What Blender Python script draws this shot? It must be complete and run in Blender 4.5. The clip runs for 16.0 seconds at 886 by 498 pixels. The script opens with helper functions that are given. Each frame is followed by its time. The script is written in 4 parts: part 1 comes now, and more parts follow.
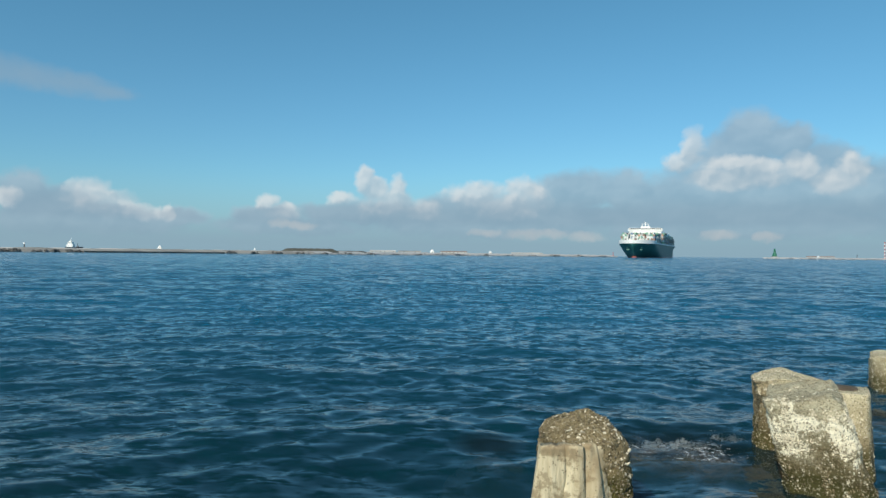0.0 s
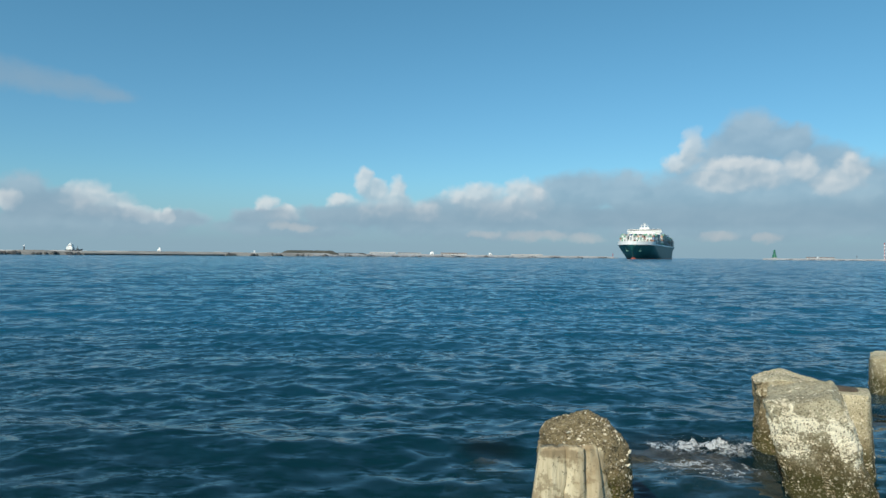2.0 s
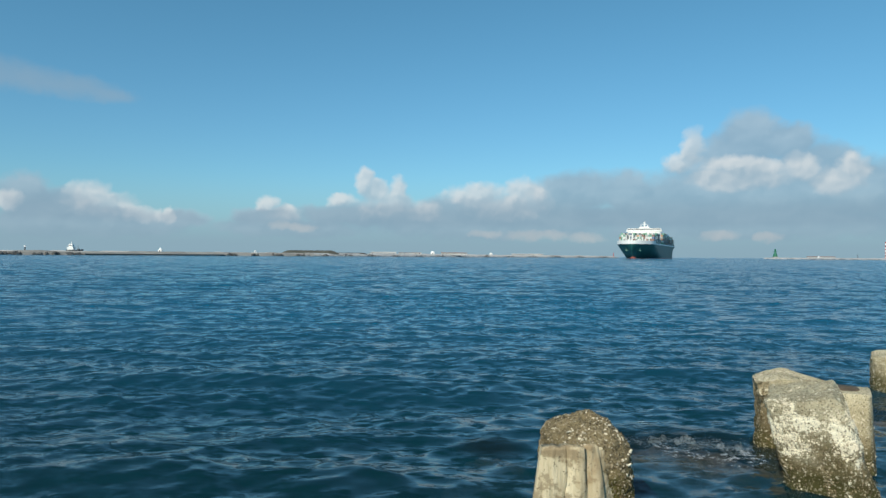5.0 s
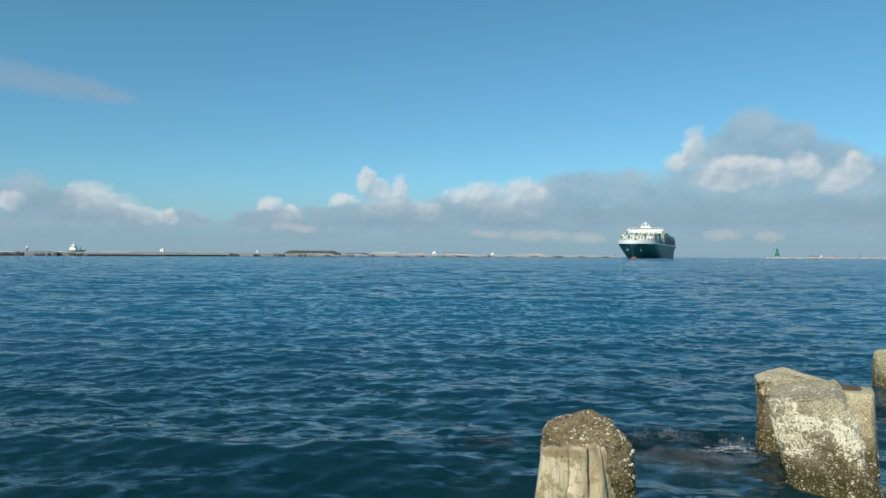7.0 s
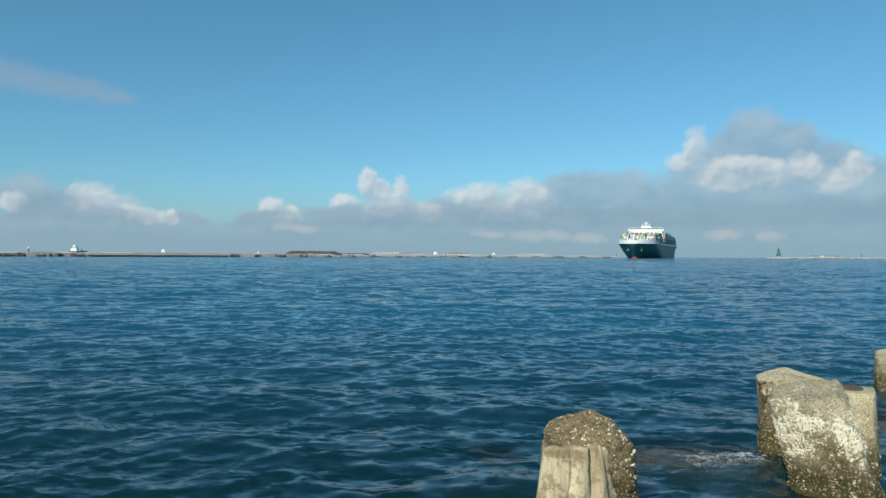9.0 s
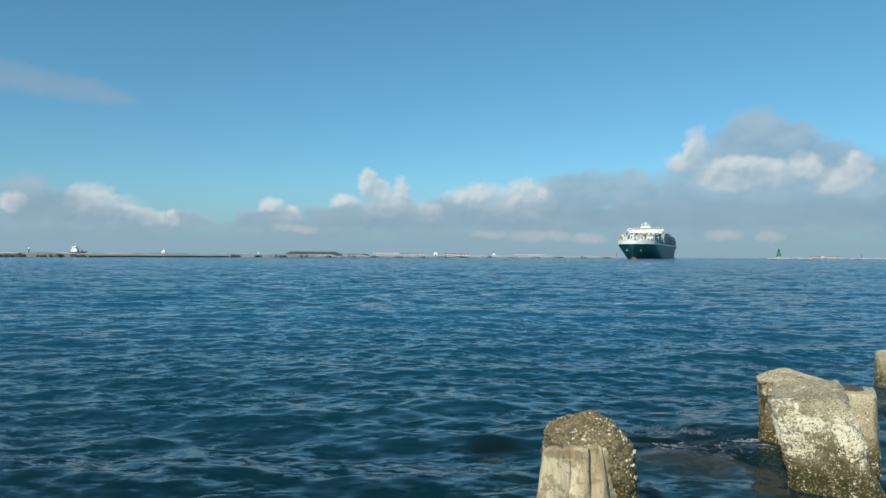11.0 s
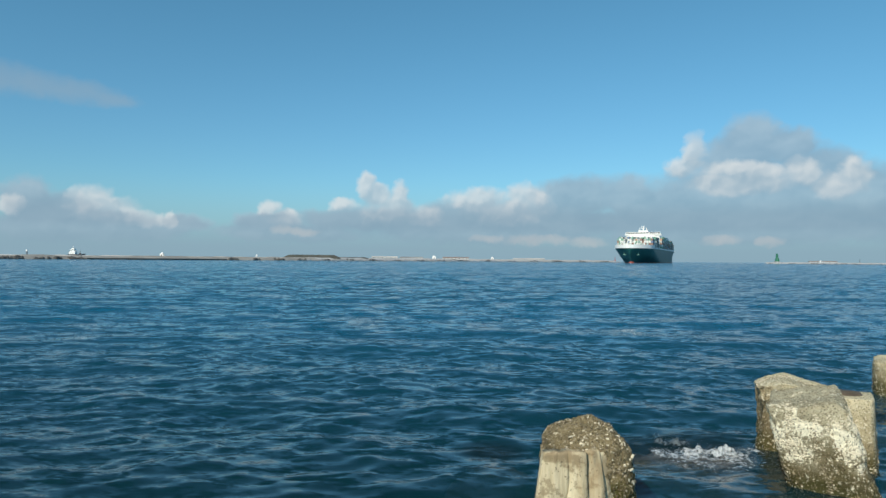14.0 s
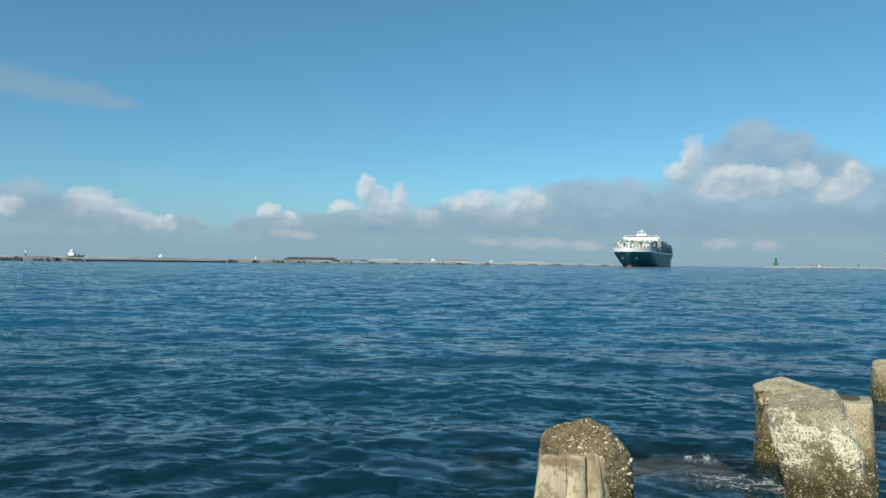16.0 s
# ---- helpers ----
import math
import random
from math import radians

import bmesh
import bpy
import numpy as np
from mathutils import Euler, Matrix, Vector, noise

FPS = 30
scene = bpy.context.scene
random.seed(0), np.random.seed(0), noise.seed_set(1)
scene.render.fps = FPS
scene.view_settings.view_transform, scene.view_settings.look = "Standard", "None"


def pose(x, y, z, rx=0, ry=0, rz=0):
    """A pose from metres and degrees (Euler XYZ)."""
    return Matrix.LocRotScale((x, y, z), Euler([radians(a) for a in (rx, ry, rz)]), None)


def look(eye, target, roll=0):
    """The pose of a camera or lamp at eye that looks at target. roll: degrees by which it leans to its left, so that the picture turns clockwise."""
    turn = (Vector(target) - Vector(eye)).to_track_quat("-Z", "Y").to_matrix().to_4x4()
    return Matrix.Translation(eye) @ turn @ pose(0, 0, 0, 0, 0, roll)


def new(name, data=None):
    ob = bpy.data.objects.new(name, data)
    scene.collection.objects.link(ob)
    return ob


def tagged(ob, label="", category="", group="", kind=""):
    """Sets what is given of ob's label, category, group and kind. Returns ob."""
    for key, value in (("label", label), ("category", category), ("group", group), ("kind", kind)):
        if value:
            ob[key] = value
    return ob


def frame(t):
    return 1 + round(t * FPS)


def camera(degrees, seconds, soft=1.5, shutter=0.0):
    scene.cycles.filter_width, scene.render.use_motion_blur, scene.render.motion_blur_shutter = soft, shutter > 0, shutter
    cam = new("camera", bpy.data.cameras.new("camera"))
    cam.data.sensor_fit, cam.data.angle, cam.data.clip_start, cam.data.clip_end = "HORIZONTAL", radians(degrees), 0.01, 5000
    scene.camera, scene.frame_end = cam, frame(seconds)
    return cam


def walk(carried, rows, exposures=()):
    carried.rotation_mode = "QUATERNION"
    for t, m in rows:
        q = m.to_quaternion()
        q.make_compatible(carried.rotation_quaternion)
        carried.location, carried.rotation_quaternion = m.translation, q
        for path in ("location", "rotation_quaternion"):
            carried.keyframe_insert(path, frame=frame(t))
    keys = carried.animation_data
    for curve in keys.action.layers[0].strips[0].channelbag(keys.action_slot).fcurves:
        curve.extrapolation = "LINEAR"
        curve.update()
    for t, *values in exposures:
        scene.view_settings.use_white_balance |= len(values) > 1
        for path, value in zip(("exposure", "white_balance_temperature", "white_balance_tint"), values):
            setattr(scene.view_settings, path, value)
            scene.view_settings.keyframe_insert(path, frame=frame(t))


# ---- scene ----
CAM_H = 1.8
cam = camera(66, 16.0, soft=1.45)

# turn to the left, tilt up and lean, in degrees
TURNS = [
    (0.0, 0.000, 0.422, 0.647), (0.5, -0.032, 0.496, 0.692), (1.0, -0.030, 0.517, 0.670), (1.5, -0.012, 0.542, 0.576),
    (2.0, -0.014, 0.568, 0.532), (2.5, 0.014, 0.566, 0.526), (3.0, 0.033, 0.566, 0.525), (3.5, 0.028, 0.545, 0.485),
    (4.0, -0.007, 0.541, 0.475), (6.5, 0.157, 0.550, 0.375), (7.0, 0.176, 0.552, 0.359), (7.5, 0.207, 0.531, 0.360),
    (8.0, 0.237, 0.541, 0.327), (8.5, 0.272, 0.572, 0.281), (9.0, 0.266, 0.577, 0.288), (11.5, 0.280, 0.651, 0.274),
    (12.0, 0.255, 0.711, 0.260), (12.5, 0.230, 0.733, 0.326), (13.0, 0.179, 0.789, 0.355), (13.5, 0.170, 0.859, 0.405),
    (14.0, 0.164, 0.920, 0.473), (14.5, 0.151, 0.986, 0.597), (15.0, 0.138, 1.037, 0.689), (15.5, 0.100, 1.098, 0.684),
    (16.0, 0.091, 1.168, 0.685),
]


def aim(turn, tilt, lean):
    """The camera's pose from its turn to the left, tilt upwards and lean, in degrees."""
    a, b = radians(turn), radians(tilt)
    way = (-math.sin(a) * math.cos(b), math.cos(a) * math.cos(b), math.sin(b))
    eye = (0.0, 0.0, CAM_H)
    return look(eye, (way[0] * 100, way[1] * 100, CAM_H + way[2] * 100), lean)


walk(cam, [(t, aim(a, b, c)) for t, a, b, c in TURNS])

# ---------------------------------------------------------------- sky and sun
SUN_WAY = Vector((-0.42, -0.68, 0.60)).normalized()      # towards the sun
FOCAL = 1207.3                                            # the lens, in units of the cloud table below
VIEW_MID = 784.0

# cumulus heaps: bearing, height over the horizon, half width, half height (same units as FOCAL)
HEAPS_BRIGHT = [
    (158, 98, 44, 32), (190, 84, 60, 26), (246, 70, 50, 16), (12, 92, 24, 22), (296, 68, 13, 15),
    (470, 88, 20, 18), (500, 70, 32, 16), (644, 128, 17, 26), (664, 110, 26, 24), (704, 118, 18, 24),
    (690, 88, 62, 26), (748, 74, 36, 18), (600, 96, 30, 13), (845, 108, 62, 22), (925, 114, 40, 24), (890, 88, 80, 26),
    (1222, 200, 20, 30), (1212, 168, 36, 18), (1280, 166, 66, 16), (1350, 160, 50, 18), (1416, 162, 36, 28), (1508, 160, 34, 26),
    (1480, 138, 46, 26), (1300, 140, 100, 22),
]
HEAPS_GREY = [
    (40, 112, 52, 34), (90, 84, 90, 34), (150, 62, 170, 22), (320, 60, 50, 18), (470, 62, 70, 20), (660, 70, 150, 24),
    (850, 76, 160, 30), (985, 100, 60, 44), (1030, 116, 64, 36), (1110, 116, 60, 38), (1160, 92, 90, 44), (1325, 215, 56, 48), (1390, 205, 70, 34), (1300, 180, 90, 40), (1440, 170, 90, 40),
    (1260, 120, 130, 50), (1400, 126, 150, 56), (1530, 120, 90, 60), (1640, 110, 90, 70), (1330, 78, 300, 26), (1000, 70, 160, 24),
    (1330, 58, 360, 30), (860, 54, 250, 28), (140, 50, 230, 24), (520, 46, 150, 18),
]
# thin low shreds near the horizon
SHREDS = [(950, 36, 60, 9), (1040, 34, 30, 10), (860, 38, 28, 7), (1272, 38, 34, 9), (1355, 36, 22, 9), (520, 48, 40, 8)]
# brownish wisp high up
WISPS = [(-40, 322, 100, 24), (50, 308, 80, 20), (120, 294, 70, 17), (185, 279, 44, 12)]


def sky_spot(u, e, w, h):
    """Bearing, height and half sizes in degrees."""
    a = math.atan((u - VIEW_MID) / FOCAL)
    return math.degrees(a), math.degrees(math.atan(e / FOCAL * math.cos(a))), math.degrees(w / FOCAL) * math.cos(a) ** 2, math.degrees(h / FOCAL) * math.cos(a)


def build_world():
    world = bpy.data.worlds.new("world")
    scene.world = world
    world.use_nodes = True
    tree = world.node_tree
    tree.nodes.clear()
    add, link = tree.nodes.new, tree.links.new

    def put(socket, value):
        if hasattr(value, "is_output"):
            link(value, socket)
        else:
            socket.default_value = value

    def mth(op, a, b=0.0, c=0.0, clamp=False):
        n = add("ShaderNodeMath")
        n.operation, n.use_clamp = op, clamp
        for s, v in zip(n.inputs, (a, b, c)):
            put(s, v)
        return n.outputs[0]

    def vec(op, a, b=None, c=None):
        n = add("ShaderNodeVectorMath")
        n.operation = op
        for s, v in zip(n.inputs, (a, b, c)):
            if v is not None:
                put(s, v)
        return n.outputs["Value"] if op in ("DOT_PRODUCT", "LENGTH") else n.outputs[0]

    def ramp(x, lo, hi, a=0.0, b=1.0):
        n = add("ShaderNodeMapRange")
        n.interpolation_type = "SMOOTHSTEP"
        for k, v in zip(("Value", "From Min", "From Max", "To Min", "To Max"), (x, lo, hi, a, b)):
            put(n.inputs[k], v)
        return n.outputs["Result"]

    def mixc(f, a, b):
        n = add("ShaderNodeMix")
        n.data_type = "RGBA"
        put(n.inputs["Factor"], f)
        put(n.inputs[6], a)
        put(n.inputs[7], b)
        return n.outputs[2]

    def noisy(v, scale, detail, rough=0.55):
        n = add("ShaderNodeTexNoise")
        put(n.inputs["Vector"], v)
        n.inputs["Scale"].default_value, n.inputs["Detail"].default_value, n.inputs["Roughness"].default_value = scale, detail, rough
        return n

    sky = add("ShaderNodeTexSky")
    sky.sky_type, sky.sun_disc = "NISHITA", False
    sky.sun_elevation = math.asin(SUN_WAY.z)
    sky.sun_rotation = math.atan2(SUN_WAY.x, SUN_WAY.y) % (2 * math.pi)
    sky.air_density, sky.dust_density, sky.ozone_density = 1.0, 0.6, 2.0

    way = add("ShaderNodeTexCoord").outputs["Generated"]
    sep = add("ShaderNodeSeparateXYZ")
    link(way, sep.inputs[0])
    x, y, z = sep.outputs
    az = mth("MULTIPLY", mth("ARCTAN2", x, y), 180 / math.pi)
    el = mth("MULTIPLY", mth("ARCSINE", z), 180 / math.pi)
    flat = add("ShaderNodeCombineXYZ")
    put(flat.inputs[0], az)
    put(flat.inputs[1], el)
    p0 = flat.outputs[0]

    def lobes(v, scale):
        """Rounded billows: highest in the middle of each lobe, with creases between them."""
        n = add("ShaderNodeTexVoronoi")
        n.voronoi_dimensions, n.feature = "2D", "SMOOTH_F1"
        put(n.inputs["Vector"], v)
        n.inputs["Scale"].default_value, n.inputs["Smoothness"].default_value = scale, 0.8
        return mth("SUBTRACT", 0.33, n.outputs["Distance"])

    # the outlines wander a little, and are heaped with billows of two sizes
    big = noisy(p0, 0.5, 2.0).outputs["Color"]
    small = noisy(p0, 2.2, 3.0, 0.5).outputs["Color"]
    p = vec("MULTIPLY_ADD", vec("SUBTRACT", big, (0.5, 0.5, 0.5)), (1.5, 0.9, 0), p0)
    p = vec("MULTIPLY_ADD", vec("SUBTRACT", small, (0.5, 0.5, 0.5)), (0.45, 0.35, 0), p)

    def heap(spots, at, soft):
        """1 in the middle of the nearest heap, 0 at its edge."""
        q = None
        for c in spots:
            a, e, w, h = c
            d = vec("MULTIPLY_ADD", at, (1 / w, 1 / h, 0), (-a / w, -e / h, 0))
            d = vec("DOT_PRODUCT", d, d)
            q = d if q is None else mth("SMOOTH_MIN", q, d, soft)
        return mth("SUBTRACT", 1.0, q)

    rnd = random.Random(5)
    # the same sort of clouds all round the horizon, out of view
    far_b, far_g = [], []
    for k in range(16):
        a = 42 + k * 17.4 + rnd.uniform(-4, 4)
        a = a if a < 180 else a - 360
        if abs(a) > 176:
            a = 170
        far_g.append((a, rnd.uniform(3, 6), rnd.uniform(6, 10), rnd.uniform(2, 3.5)))
        far_b.append((a + rnd.uniform(-3, 3), rnd.uniform(5, 8), rnd.uniform(2, 4), rnd.uniform(1, 2)))
    spots_b = [sky_spot(*s) for s in HEAPS_BRIGHT] + far_b
    spots_g = [sky_spot(*s) for s in HEAPS_GREY] + far_g
    bright, grey = heap(spots_b, p, 0.25), heap(spots_g, p, 0.5)
    shred = heap([sky_spot(*s) for s in SHREDS], p, 0.1)
    wisp = heap([sky_spot(*s) for s in WISPS], p, 0.6)
    # a look towards the sun: what has less cloud on that side is lit
    sunward, above = vec("ADD", p, (-0.18, 0.32, 0)), vec("ADD", p, (-0.5, 1.1, 0))
    lean_b = mth("SUBTRACT", bright, heap(spots_b, above, 0.25))
    lean_g = mth("SUBTRACT", grey, heap(spots_g, above, 0.5))

    billow = mth("ADD", lobes(p, 0.50), mth("MULTIPLY", lobes(p, 1.25), 0.40))
    beyond = mth("ADD", lobes(sunward, 0.50), mth("MULTIPLY", lobes(sunward, 1.25), 0.40))
    relief = mth("SUBTRACT", billow, beyond)
    fine = noisy(p, 0.9, 3.0, 0.5).outputs["Fac"]
    lump = mth("SUBTRACT", noisy(vec("MULTIPLY", p, (0.45, 1.0, 0)), 0.5, 2.0).outputs["Fac"], 0.5)
    puff = mth("MULTIPLY_ADD", mth("SUBTRACT", fine, 0.5), 0.5, mth("MULTIPLY", billow, 0.9))

    d_grey = ramp(mth("ADD", mth("MULTIPLY", puff, 0.5), grey), -0.45, 0.6)
    d_bright = ramp(mth("ADD", puff, bright), -0.55, 0.75)
    d_shred = ramp(mth("MULTIPLY_ADD", mth("SUBTRACT", fine, 0.5), 1.6, shred), -0.8, 1.4)
    d_wisp = ramp(mth("MULTIPLY_ADD", mth("SUBTRACT", fine, 0.5), 0.9, wisp), -1.6, 1.5)

    lit_b = ramp(mth("ADD", mth("MULTIPLY", relief, 0.9), mth("MULTIPLY_ADD", lean_b, 0.22, mth("MULTIPLY", lump, 0.6))), -0.45, 0.85)
    lit_g = ramp(mth("ADD", mth("MULTIPLY", relief, 0.3), mth("MULTIPLY_ADD", lean_g, 0.22, mth("MULTIPLY", lump, 1.2))), -0.5, 0.85)

    # haze thickens towards the horizon
    base = vec("MULTIPLY", sky.outputs[0], (0.1, 0.1, 0.1))
    high = ramp(el, 0.0, 24.0)
    base = vec("MULTIPLY", base, mixc(high, (0.58, 0.96, 1.12, 1), (0.60, 1.13, 1.16, 1)))
    haze = mth("MULTIPLY", ramp(el, 0.2, 7.0, 1.0, 0.0), 0.75)
    col = mixc(haze, base, (0.26, 0.42, 0.55, 1))
    col = mixc(mth("MULTIPLY", d_wisp, 0.45), col, (0.33, 0.41, 0.47, 1))
    col = mixc(mth("MULTIPLY", d_grey, 0.85), col, mixc(lit_g, (0.24, 0.37, 0.48, 1), (0.40, 0.53, 0.622, 1)))
    col = mixc(mth("MULTIPLY", d_bright, 0.82), col, mixc(lit_b, (0.36, 0.485, 0.575, 1), (0.69, 0.735, 0.75, 1)))
    # flat grey bases over a clearer strip of haze
    bases = mth("MULTIPLY", ramp(el, 2.0, 2.8), ramp(el, 3.4, 5.0, 1.0, 0.0))
    bases = mth("MULTIPLY", bases, ramp(mth("ADD", lump, grey), -0.2, 0.7))
    col = mixc(mth("MULTIPLY", bases, 0.5), col, (0.235, 0.355, 0.455, 1))
    low = ramp(el, 0.6, 3.0, 1.0, 0.0)
    col = mixc(mth("MULTIPLY", low, 0.85), col, (0.262, 0.395, 0.480, 1))
    col = mixc(mth("MULTIPLY", d_shred, 0.4), col, (0.62, 0.60, 0.58, 1))
    back = add("ShaderNodeBackground")
    link(col, back.inputs["Color"])
    back.inputs["Strength"].default_value = 1.0
    out = add("ShaderNodeOutputWorld")
    link(back.outputs[0], out.inputs[0])


build_world()

sun = new("sun", bpy.data.lights.new("sun", "SUN"))
sun.data.energy, sun.data.angle, sun.data.color = 3.9, radians(0.6), (1.0, 0.91, 0.76)
sun.matrix_world = look(SUN_WAY * 50, (0, 0, 0))
scene.view_settings.exposure = 0.0


# ---------------------------------------------------------------- materials
class Nodes:
    """A material's node tree, with short ways to add to it."""

    def __init__(self, name):
        self.mat = bpy.data.materials.new(name)
        self.mat.use_nodes = True
        self.tree = self.mat.node_tree
        self.bsdf = self.tree.nodes["Principled BSDF"]
        self.coord = self.tree.nodes.new("ShaderNodeTexCoord").outputs["Object"]

    def add(self, kind):
        return self.tree.nodes.new("ShaderNode" + kind)

    def link(self, a, b):
        self.tree.links.new(a, b)

    def scaled(self, v):
        n = self.add("Mapping")
        n.inputs["Scale"].default_value = v
        self.link(self.coord, n.inputs["Vector"])
        return n.outputs[0]

    def noise(self, scale, detail=4.0, rough=0.55, at=None):
        n = self.add("TexNoise")
        self.link(at or self.coord, n.inputs["Vector"])
        n.inputs["Scale"].default_value, n.inputs["Detail"].default_value, n.inputs["Roughness"].default_value = scale, detail, rough
        return n.outputs["Fac"]

    def ramp(self, x, stops):
        n = self.add("ValToRGB")
        while len(n.color_ramp.elements) < len(stops):
            n.color_ramp.elements.new(0.5)
        for e, (at, c) in zip(n.color_ramp.elements, stops):
            e.position = at
            e.color = (*c, 1) if len(c) == 3 else c
        self.link(x, n.inputs[0])
        return n.outputs[0]

    def mix(self, f, a, b, how="MIX"):
        n = self.add("Mix")
        n.data_type, n.blend_type = "RGBA", how
        for s, v in ((n.inputs[0], f), (n.inputs[6], a), (n.inputs[7], b)):
            if hasattr(v, "is_output"):
                self.link(v, s)
            else:
                s.default_value = v
        return n.outputs[2]

    def math(self, op, a, b=0.0):
        n = self.add("Math")
        n.operation = op
        for s, v in zip(n.inputs, (a, b)):
            if hasattr(v, "is_output"):
                self.link(v, s)
            else:
                s.default_value = v
        return n.outputs[0]

    def bump(self, height, strength, distance, onto=None):
        n = self.add("Bump")
        n.inputs["Strength"].default_value, n.inputs["Distance"].default_value = strength, distance
        self.link(height, n.inputs["Height"])
        if onto:
            self.link(onto, n.inputs["Normal"])
        return n.outputs[0]

    def done(self, colour, rough, normal=None, metal=0.0):
        b = self.bsdf
        for s, v in ((b.inputs["Base Color"], colour), (b.inputs["Roughness"], rough), (b.inputs["Metallic"], metal)):
            if hasattr(v, "is_output"):
                self.link(v, s)
            else:
                s.default_value = (*v, 1) if isinstance(v, tuple) and len(v) == 3 else v
        if normal:
            self.link(normal, b.inputs["Normal"])
        return self.mat


def worn(name, light, dark, scale, fine, rough=0.7, bump=0.3, depth=0.01, metal=0.0):
    """A surface that varies between two colours at two sizes, with fine relief."""
    n = Nodes(name)
    big, small = n.noise(scale, 5.0), n.noise(fine, 6.0, 0.65)
    both = n.math("ADD", n.math("MULTIPLY", big, 0.6), n.math("MULTIPLY", small, 0.4))
    c = n.ramp(both, [(0.36, dark), (0.62, light)])
    return n.done(c, rough, n.bump(small, bump, depth), metal)


def water_material():
    n = Nodes("sea_water")

    def vec(op, a, b):
        v = n.add("VectorMath")
        v.operation = op
        for s, x in zip(v.inputs, (a, b)):
            if hasattr(x, "is_output"):
                n.link(x, s)
            else:
                s.default_value = x
        return v.outputs[0]

    def slopes(at, scale, detail, along, across):
        t = n.add("TexNoise")
        n.link(at, t.inputs["Vector"])
        t.inputs["Scale"].default_value, t.inputs["Detail"].default_value, t.inputs["Roughness"].default_value = scale, detail, 0.55
        return vec("MULTIPLY", vec("SUBTRACT", t.outputs["Color"], (0.5, 0.5, 0.5)), (across, along, 0.0))

    # wavelets too small for the sheet: they tilt the surface; "rest" is how steep the waves are that the sheet leaves out
    rest = n.add("Attribute")
    rest.attribute_name = "rest"
    wide = n.scaled((0.50, 1.0, 1.0))

    def leaning(v, back):
        """Steep sides face the shore, long backs slope away from it."""
        return vec("MINIMUM", v, vec("MULTIPLY", v, (1.0, back, 1.0)))

    lost = leaning(vec("ADD", slopes(wide, 0.8, 2.0, 4.2, 1.4), slopes(wide, 2.4, 3.0, 8.5, 2.6)), 0.08)
    lost = vec("MULTIPLY", lost, rest.outputs["Vector"])
    tilt = vec("ADD", lost, leaning(vec("ADD", slopes(wide, 4.5, 3.0, 1.7, 0.6), vec("ADD", slopes(wide, 13.0, 3.0, 1.4, 0.6), slopes(wide, 31.0, 2.0, 0.7, 0.4))), 0.10))
    tilt = vec("ADD", tilt, (0.0, 0.01, 0.0))
    normal = vec("NORMALIZE", vec("ADD", n.add("NewGeometry").outputs["Normal"], tilt), (0, 0, 0))
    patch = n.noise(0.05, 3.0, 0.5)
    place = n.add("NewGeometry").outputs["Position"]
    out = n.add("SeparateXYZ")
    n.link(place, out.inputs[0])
    # greener over shallows, bluer where deeper, with missing sky reflection put into that colour
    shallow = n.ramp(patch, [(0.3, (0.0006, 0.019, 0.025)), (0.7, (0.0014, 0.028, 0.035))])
    deep_sheen = n.ramp(patch, [(0.3, (0.006, 0.086, 0.156)), (0.7, (0.009, 0.102, 0.180))])
    c = n.mix(n.ramp(n.math("MULTIPLY", out.outputs[1], 0.01), [(0.05, (0, 0, 0)), (0.20, (1, 1, 1))]), shallow, deep_sheen)
    # paler still far out: aerial haze put into the colour
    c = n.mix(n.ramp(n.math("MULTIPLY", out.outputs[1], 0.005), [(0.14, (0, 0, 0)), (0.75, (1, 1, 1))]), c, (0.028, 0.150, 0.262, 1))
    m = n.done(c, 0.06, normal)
    n.bsdf.inputs["IOR"].default_value = 1.4
    n.bsdf.inputs["Specular IOR Level"].default_value = 0.75
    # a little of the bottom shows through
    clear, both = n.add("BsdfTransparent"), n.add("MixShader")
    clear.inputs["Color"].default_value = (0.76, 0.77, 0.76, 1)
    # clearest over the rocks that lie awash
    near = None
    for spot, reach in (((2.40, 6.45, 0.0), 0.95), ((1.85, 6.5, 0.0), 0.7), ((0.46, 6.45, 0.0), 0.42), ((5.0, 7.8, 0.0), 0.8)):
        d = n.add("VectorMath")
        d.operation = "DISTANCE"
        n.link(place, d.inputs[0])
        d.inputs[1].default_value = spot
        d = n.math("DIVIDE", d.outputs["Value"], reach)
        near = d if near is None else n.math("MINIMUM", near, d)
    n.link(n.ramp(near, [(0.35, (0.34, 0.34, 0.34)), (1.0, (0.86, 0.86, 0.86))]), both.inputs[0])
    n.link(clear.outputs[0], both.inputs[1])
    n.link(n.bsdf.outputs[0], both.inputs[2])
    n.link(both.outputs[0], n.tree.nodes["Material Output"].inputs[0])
    return m


